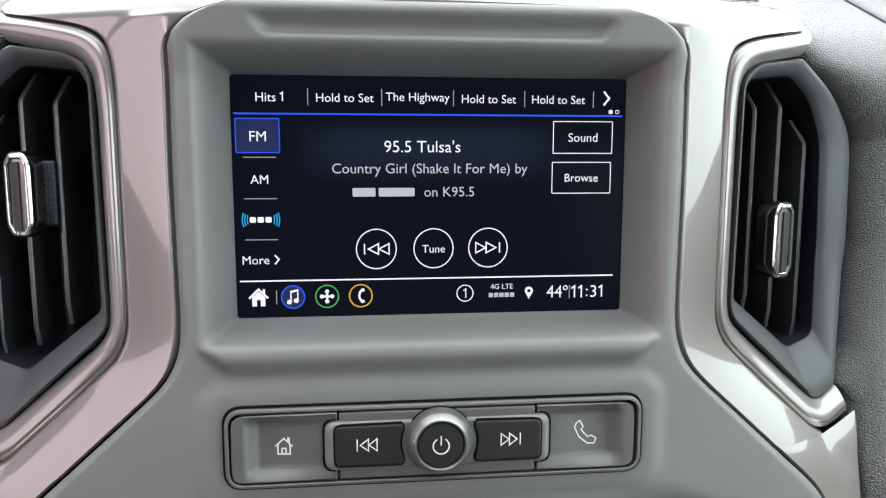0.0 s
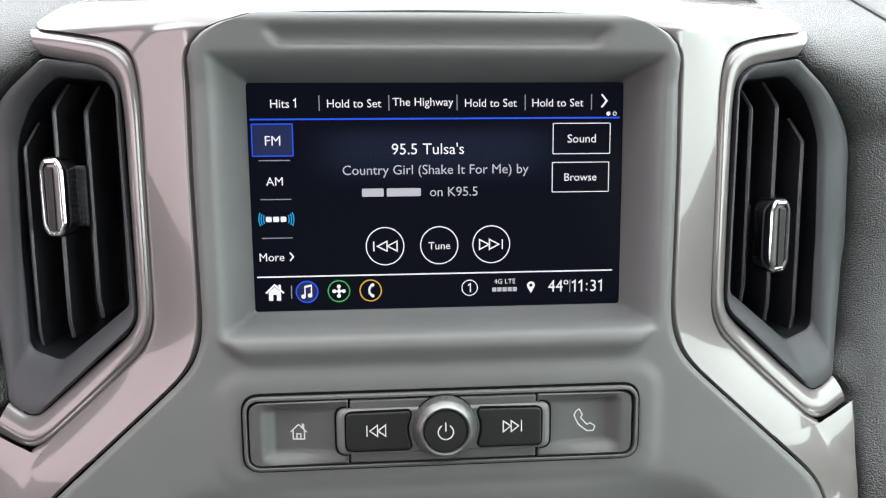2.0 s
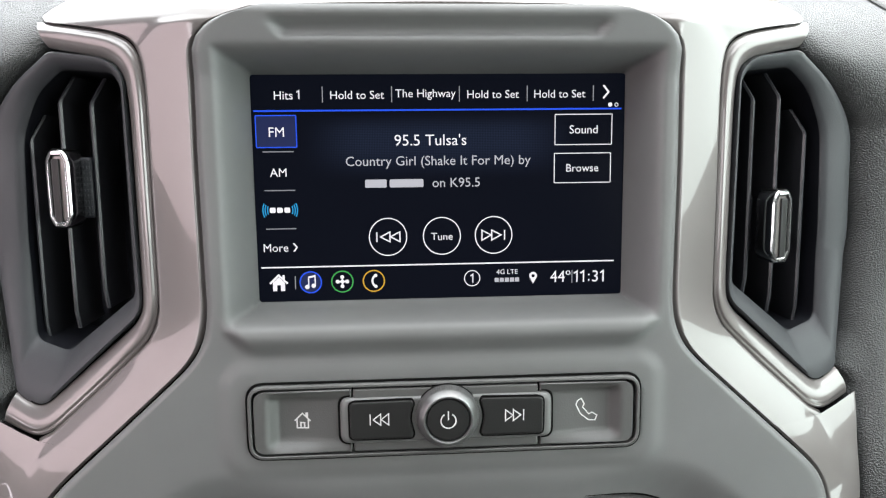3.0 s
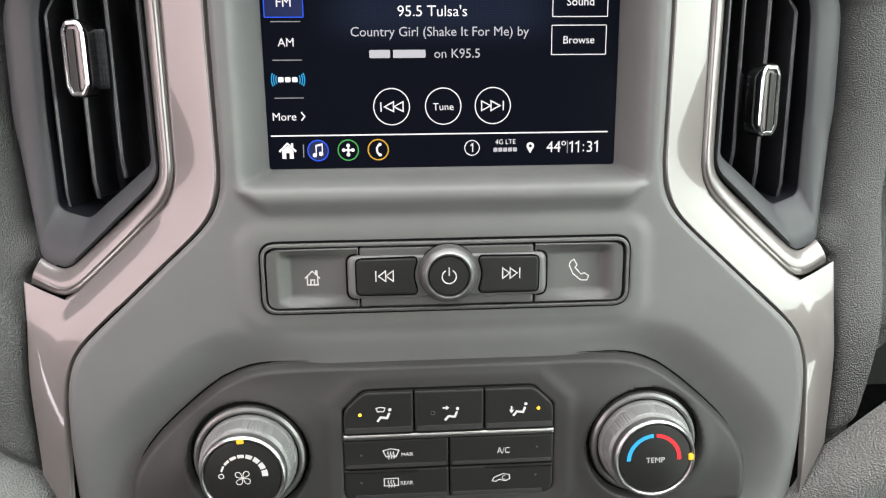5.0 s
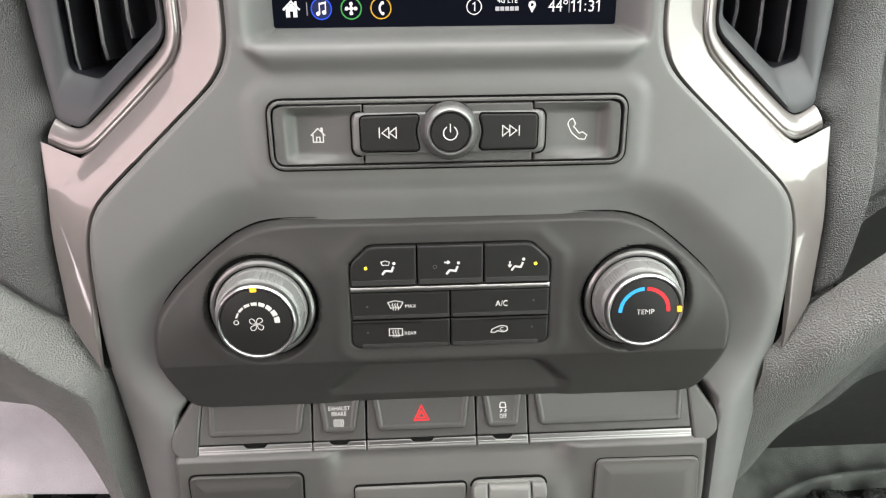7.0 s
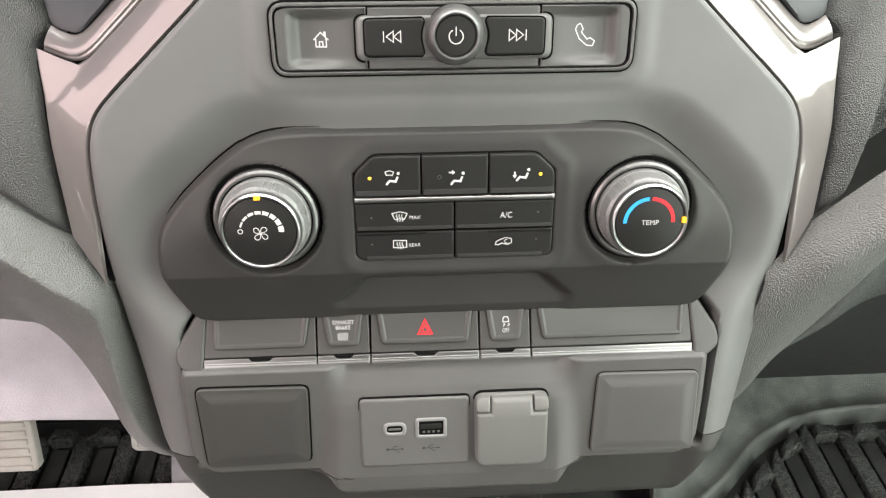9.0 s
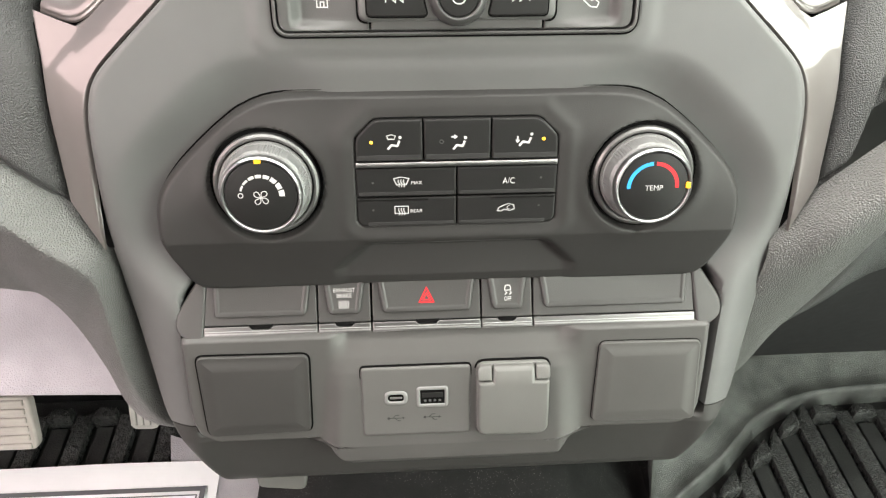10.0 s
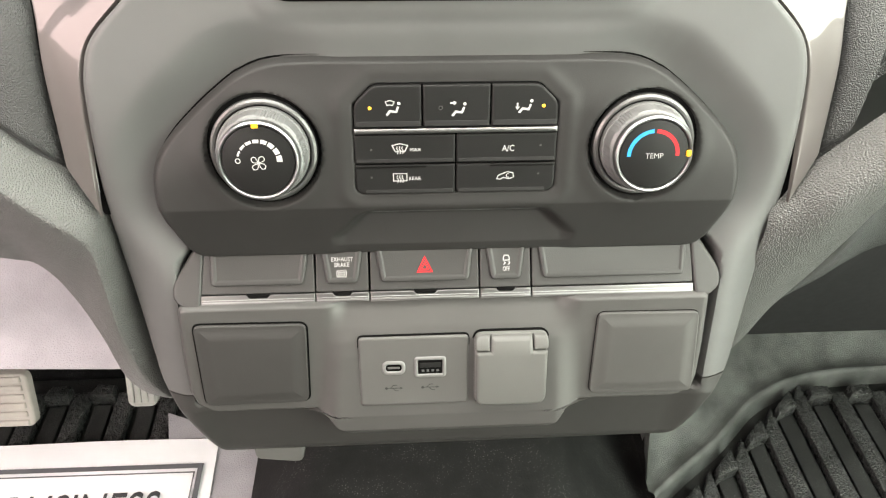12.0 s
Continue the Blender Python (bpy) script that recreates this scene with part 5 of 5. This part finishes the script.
writing("label", "EXHAUST", -57.6, -148.8, 2.45, 11.0, WHITE, sw[1], high=2.0, warp=RW)
writing("label", "BRAKE", -57.7, -151.4, 2.45, 7.6, WHITE, sw[1], high=2.0, warp=RW)
bm = disc(bmesh.new(), -58.0, -155.8, 1.75, 0, 20, 1.4)
ribbon(bm, [(-58.9, -155.3), (-57.1, -155.3)], 0.3, 0)
ribbon(bm, [(-58.9, -156.3), (-57.1, -156.3)], 0.3, 0)
ribbon(bm, arc(-58.0, -155.8, 2.5, 130, 230, 8), 0.32, 0)
ribbon(bm, arc(-58.0, -155.8, 2.5, -50, 50, 8), 0.32, 0)
for v_ in bm.verts:
    v_.co.z = 2.45 + row_warp(v_.co.x, v_.co.y)
part("icon", bm, WHITE, sw[1])
writing("label", "OFF", 27.3, -155.4, 2.45, 3.7, WHITE, sw[3], high=2.1, warp=RW)
bm = ribbon(bmesh.new(), [(25.6, -149.4), (26.2, -147.8), (28.6, -147.8), (29.2, -149.4), (29.2, -150.8), (25.6, -150.8)], 0.6, 0, True)
ribbon(bm, [(25.6, -153.6), (26.8, -152.4), (26.0, -151.7)], 0.55, 0)
ribbon(bm, [(28.4, -153.6), (29.6, -152.4), (28.8, -151.7)], 0.55, 0)
for v_ in bm.verts:
    v_.co.x, v_.co.y = 27.3 + (v_.co.x - 27.4) * 0.85, -151.4 + (v_.co.y + 151.0) * 0.8
    v_.co.z = 2.45 + row_warp(v_.co.x, v_.co.y)
part("icon", bm, WHITE, sw[3], "white skidding car sign")

# ---- lower panel ----
lower = thing("lower_console_panel", (0, -250, 0), "dark grey lower console panel with sockets and blank covers", "console panel")
LOW_V = (-252.2, -250.6, -247, -243, -238.5, -237, -235.5, -233, -229, -222, -200, -178, -172.5, -170, -169)
LOW_UL = (50, 55, 60, 65, 70.5, 76, 128, 135, 141, 143.4, 143.8, 143, 142.6, 141, 138)
LOW_UR = (47, 51, 55, 59, 63.5, 66, 122, 130, 135.8, 137.4, 137.6, 137, 136.8, 135, 132)


def lower_w(u, v, ul, ur):
    edge = np.where(u < 0, ul, ur)
    lf, rt = -64 - (-190 - v) * 0.12, 60.5 + (-190 - v) * 0.06
    mid = ease(-6, 6, u - lf) * ease(-8, 8, rt - u)
    block = 6.0 + 0 * u
    e = np.minimum.reduce([edge - np.abs(u), -169 - v, np.maximum(v + 236.5, 60 * mid)])
    block = block - 5 * (1 - ease(-0.3, 3.2, e)) ** 1.6
    centre = np.interp(v, (-254, -250, -246, -236, -200, -192, -184, -176, -169), (2, 9, 12.5, 13.0, 9.6, 8.2, 5.6, 1.8, -2.5))
    return block * (1 - mid) + centre * mid


rows = []
for v in np.concatenate([np.linspace(-169, -173, 8), np.linspace(-174, -232, 60), np.linspace(-233, -239, 16), np.linspace(-240, -252.2, 14)]):
    ul, ur = float(np.interp(v, LOW_V, LOW_UL)), float(np.interp(v, LOW_V, LOW_UR))
    u = np.linspace(-ul, ur, 181)
    rows.append([(a, v, b) for a, b in zip(u, lower_w(u, np.full_like(u, v), ul, ur))])
bm = grid(rows)
res = bmesh.ops.extrude_edge_only(bm, edges=[e for e in bm.edges if e.is_boundary])
for g_ in res["geom"]:
    if isinstance(g_, bmesh.types.BMVert):
        g_.co.z -= 20
part("panel", bm, LOWERP, lower, smooth=60)
part("seat", slab(rect(-144.6, -236.5, 139.4, -167, 4, 4), -16, -6.5, 0.3), GAP, lower, "black recess behind the panel")
for o, lab, mt in ((rounded([(-134.2, -229.6), (-79.2, -228.2), (-77.4, -180.0), (-134.9, -179.4)], [5, 4, 4, 4], 5), "dark blank square cover", COVERDARK),
               (rounded([(75.0, -229.6), (133.4, -230.4), (130.6, -179.4), (76.0, -178.7)], [4, 4, 4, 4], 5), "blank square cover", LOWERP)):
    part("cover_gap", slab(inset(o, -1.0 if mt is COVERDARK else -0.4), 0, 6.3, 0.1), GAP, lower, "black joint")
    part("blank_cover", slab(o, 2, 8.0, 0.7, None, 4, (0.8, -1.1, 7.0)), mt, lower, lab, 50)
usb_tilt = lambda u, v: -0.09 * (v + 207)
o = rect(-50.9, -229.2, 7.1, -188.6, 2.4, 5)
part("module_gap", slab(inset(o, -0.6), 0, 9.8, 0.1, usb_tilt), GAP, lower, "black joint")
usb = part("usb_module", slab(o, 2, 11.2, 1.3, usb_tilt, 4), USBGREY, lower, "dark textured plate with two charging ports")
for cu, a, b, r in ((-32.7, 6.2, 4.0, 3.9), (-13.3, 8.5, 6.1, 2.4)):
    cv = -206.2
    o = rect(cu - a, cv - b, cu + a, cv + b, r, 5)
    bm = bmesh.new()
    prev = None
    for d, w in ((0, 9), (0, 11.5), (0.3, 11.9), (0.8, 12.1), (1.6, 12.0), (2.0, 11.4), (2.1, 6.0)):
        cur = ring(bm, inset(o, d), lambda u, v, w=w: w + usb_tilt(u, v))
        if prev:
            bridge(bm, prev, cur)
        prev = cur
    bm.faces.new(prev)
    port = part("port", bm, PORTWHITE, usb, "pale metal port ring")
    part("cavity", slab(inset(o, 2.0), 8, 11.32, 0.05, usb_tilt), GAP, port, "dark socket")
    if r < 3:
        part("tongue", slab(rect(cu - a + 2.9, cv - 0.4, cu + a - 2.9, cv + 2.4, 0.3, 2), 8, 11.5, 0.15, usb_tilt), KEY, port, "black contact tongue")
        for j in range(4):
            part("contact", slab(rect(cu - 4.6 + 2.6 * j, cv - 2.9, cu - 3.2 + 2.6 * j, cv - 1.6, 0.2, 2), 9, 11.42, 0.05, usb_tilt), SATIN, port, "pale metal contact")
    else:
        part("tongue", slab(rect(cu - a + 2.9, cv - 0.6, cu + a - 2.9, cv + 0.6, 0.5, 2), 8, 11.6, 0.15, usb_tilt), USBGREY, port, "grey contact tongue")
    bm = ribbon(bmesh.new(), [(cu - 4.2, -218.5), (cu + 3.4, -218.5)], 0.4, 0)
    ribbon(bm, [(cu - 2.2, -218.5), (cu - 0.4, -216.7), (cu + 1.4, -216.7)], 0.4, 0.02)
    ribbon(bm, [(cu - 0.8, -218.5), (cu + 0.8, -220.1), (cu + 2.2, -220.1)], 0.4, 0.02)
    disc(bm, cu - 4.2, -218.5, 0.8, 0.01, 12)
    poly(bm, [(cu + 3.2, -219.2), (cu + 4.8, -218.5), (cu + 3.2, -217.8)], 0.01)
    for v_ in bm.verts:
        v_.co.z += 11.32 + usb_tilt(v_.co.x, v_.co.y)
    part("port_mark", bm, DARKPRINT, usb, "dark printed trident")
# power outlet with a flap
o = rect(10.0, -230.0, 49.4, -187.6, 5.0, 6)
part("outlet_gap", slab(inset(o, -0.9), 0, 9.4, 0.1, usb_tilt), GAP, lower, "black joint")
out = part("power_outlet", slab(o, 2, 11.6, 1.6, usb_tilt), LIDGREY, lower, "mid grey power outlet with a closed flap")
roll = lambda u, v: usb_tilt(u, v) - 1.6 * float(ease(-220, -229, v)) - 3.2 * float(ease(-193, -186.4, v))
neck = [(10.6, -229.4), (48.8, -229.4), (48.7, -196.2), (41.0, -196.2), (40.6, -188.4), (18.8, -188.4), (18.4, -196.2), (10.7, -196.2)]
part("flap", slab(rounded(neck, [5.5, 5.5, 1.6, 0.6, 1.2, 1.2, 0.6, 1.6], 5), 8, 16.4, 1.8, roll, 5), LIDGREY, out, "grey hinged flap with a neck between its hinges", 60)
for a, r0, r1 in ((10.5, 3.0, 0.4), (41.4, 0.4, 3.0)):
    part("hinge", slab(rounded([(a, -195.4), (a + 7.5, -195.4), (a + 7.5, -188.2), (a, -188.2)], [r0 * 0.6, r1 * 0.6, r1, r0], 5), 8, 16.2, 0.8, roll, 4), LIDGREY, out, "rounded hinge ear", 60)

# ---- footwells ----
def mat_unit(parent, x, y0, y1, slant):
    """One raised band, a smooth bar beside it and the tab that ends the bar."""
    part("band", slab(rounded([(x + 16, y0), (x + 40, y0), (x + 38, y1 + 6 + slant), (x + 16, y1 + 4)], 3, 2), -52, -38, 3, None, 2), BAND, parent, "pebbled rubber band")
    part("bar", slab(rounded([(x - 11, y0), (x + 11, y0), (x + 11, y1 - 12), (x - 11, y1 - 12)], 2, 2), -52, -43, 2, None, 2), RUBBER, parent, "smooth rubber bar")
    part("tab", slab(rounded([(x - 17, y1 - 8 - slant * 0.4), (x + 15, y1 - 8), (x + 14, y1 + 10 + slant * 0.25), (x - 12, y1 + 10 - slant * 0.45)], 3, 2), -52, -28, 5, None, 2), BAND, parent, "raised rubber tab")


mat_r = thing("floor_mat", (520, 100, -60), "black rubber floor mat with raised ribs and rim", "floor mat", "floor mats", base=PLAIN)
EDGE = ((256, 105), (300, 138), (350, 172), (383, 200), (416, 228), (450, 247), (482, 260), (530, 270), (620, 275), (880, 276))
part("base", slab([(256, -500), (880, -500)] + [(a + 4, b_ - 4) for a, b_ in EDGE[::-1]], -60, -50, 2, None, 2), RUBBER, mat_r)
edge = smooth_line(EDGE, 6)
rows = []
for i, p in enumerate(edge):
    q = edge[min(i + 1, len(edge) - 1)]
    o = edge[max(i - 1, 0)]
    t = Vector((q[0] - o[0], q[1] - o[1])).normalized()
    n = Vector((-t.y, t.x))
    rows.append([(max(p[0] + n.x * d, 246 + 0.16 * d), p[1] + n.y * d, -60 + h) for d, h in ((-9, 9), (-5, 16), (-2, 26), (0, 31), (3, 34), (6, 33.5), (10, 31), (22, 33), (45, 46), (70, 64), (86, 74), (92, 70), (94, 30))])
part("rim", grid(rows), RIM, mat_r, "raised grained rubber rim", 60)
for i in range(10):
    x = 298 + 54.5 * i
    mat_unit(mat_r, x, -260, 104 + 42 * i if i < 4 else 243, 34 if i < 4 else 0)

mat_l = thing("floor_mat", (-420, 150, -60), "black rubber floor mat with raised ribs and rim", "floor mat", "floor mats", base=PLAIN)
part("base", slab(rounded([(-880, -500), (-225, -500), (-225, 322), (-880, 322)], 20, 5), -60, -50, 2), RUBBER, mat_l)
for i in range(10):
    mat_unit(mat_l, -246 - 56 * i, -260, 286, 0)

tunnel = thing("transmission_tunnel", (0, 100, -60), "black carpeted floor hump below the console", "floor hump", base=PLAIN)
rows = []
for y in np.linspace(-700, 690, 40):
    rows.append([(x, y, -60 + 95 * float(ease(260, 120, abs(x)))) for x in np.linspace(-262, 262, 50)])
part("cover", grid(rows), TUNNEL, tunnel, smooth=70)


def pedal(name, label, x0, x1, y0, z0, y1, z1, across, mat):
    """A tilted foot plate with rubber ridges, on an arm."""
    p = thing(name, ((x0 + x1) / 2, y1, z1), label, "pedal", base=PLAIN)
    h = math.hypot(y1 - y0, z1 - z0)
    up, out = Vector((0, (y1 - y0) / h, (z1 - z0) / h)), Vector((0, -(z1 - z0) / h, (y1 - y0) / h))

    def lay(bm):
        for v in bm.verts:
            v.co = Vector((v.co.x, y0, z0)) + up * v.co.y + out * v.co.z
        return bm
    part("plate", lay(slab(rect(x0, 0, x1, h, 9, 5), -9, 3, 3)), mat, p)
    n = 6 if across else 4
    for i in range(n):
        if across:
            o = rect(x0 + 6, h * (i + 0.55) / (n + 0.1) - 3.6, x1 - 6, h * (i + 0.55) / (n + 0.1) + 3.6, 1.5, 3)
        else:
            c = x0 + (x1 - x0) * (i + 0.6) / (n + 0.2)
            o = rect(c - 3.5, 6, c + 3.5, h - 6, 1.5, 3)
        part("ridge", lay(slab(o, 2, 5.5, 1.5)), mat, p)
    part("arm", lay(slab(rect((x0 + x1) / 2 - 9, h * 0.4, (x0 + x1) / 2 + 9, h + 260, 4), -26, -8, 3)), BLACK, p)
    part("bracket", box_bm((x0 + x1) / 2 - 12, y1 + 40, z1 + 70, (x0 + x1) / 2 + 12, 701, z1 + 110), BLACK, p)
    return p


pedal("brake_pedal", "worn beige rubber brake pedal with ridges", -600, -447, 200, 22, 226, 84, True, PEDALM)
pedal("accelerator_pedal", "small grey accelerator pedal with upright ridges", -343, -311, 210, 37, 236, 88, False, ACCELM)

paper = thing("paper_sheet", (-390, 100, -30), "white printed paper sheet lying on the floor mat", "paper", base=PLAIN)
rows = []
for y in np.linspace(-180, 203, 14):
    rows.append([(x + 0.03 * (203 - y), y + 0.02 * (-250 - x) * 0.3, -22 + 1.5 * math.sin(x / 47) * math.cos(y / 60)) for x in np.linspace(-560, -252, 22)])
bm = grid(rows)
res = bmesh.ops.extrude_edge_only(bm, edges=[e for e in bm.edges if e.is_boundary])
for g_ in res["geom"]:
    if isinstance(g_, bmesh.types.BMVert):
        g_.co.z -= 0.4
part("sheet", bm, PAPERM, paper)
bm = bmesh.new()
ribbon(bm, [(-600, 168), (-266, 165), (-262, -100)], 6, -19.6)
part("border_line", bm, INK, paper, "grey printed border")
writing("heading", "BUSINESS", -386, 112, -19.3, 166, INKDARK, paper, high=46)
ribbon_ = ribbon(bmesh.new(), [(-600, 160), (-272, 157), (-268, -100)], 1.6, -19.5)
part("border_line", ribbon_, INK, paper, "thin grey inner rule")

under = thing("paper_floor_cover", (-260, 180, -48), "blank pale paper sheet under the printed page", "paper", base=PLAIN)
bm = grid([[(-322 + 118 * i / 12 + 0.23 * (245 - y), y - 0.42 * 118 * i / 12 * float(ease(150, 245, y)), -26 + 0.5 * math.sin(i * 0.9 + y / 40)) for i in range(13)] for y in np.linspace(-120, 245, 14)])
res = bmesh.ops.extrude_edge_only(bm, edges=[e for e in bm.edges if e.is_boundary])
for g_ in res["geom"]:
    if isinstance(g_, bmesh.types.BMVert):
        g_.co.z -= 0.4
part("sheet", bm, KNEE, under, smooth=60)

# ---- bits under the stack ----
bracket = thing("console_bracket", (-95, -262, -30), "grey plastic tab under the console apron", "bracket")
part("tab", slab(rounded([(-122, -300), (-92, -304), (-90, -262), (-124, -262)], [4, 6, 1, 1], 4), -42, -30, 2), LIDGREY, bracket)
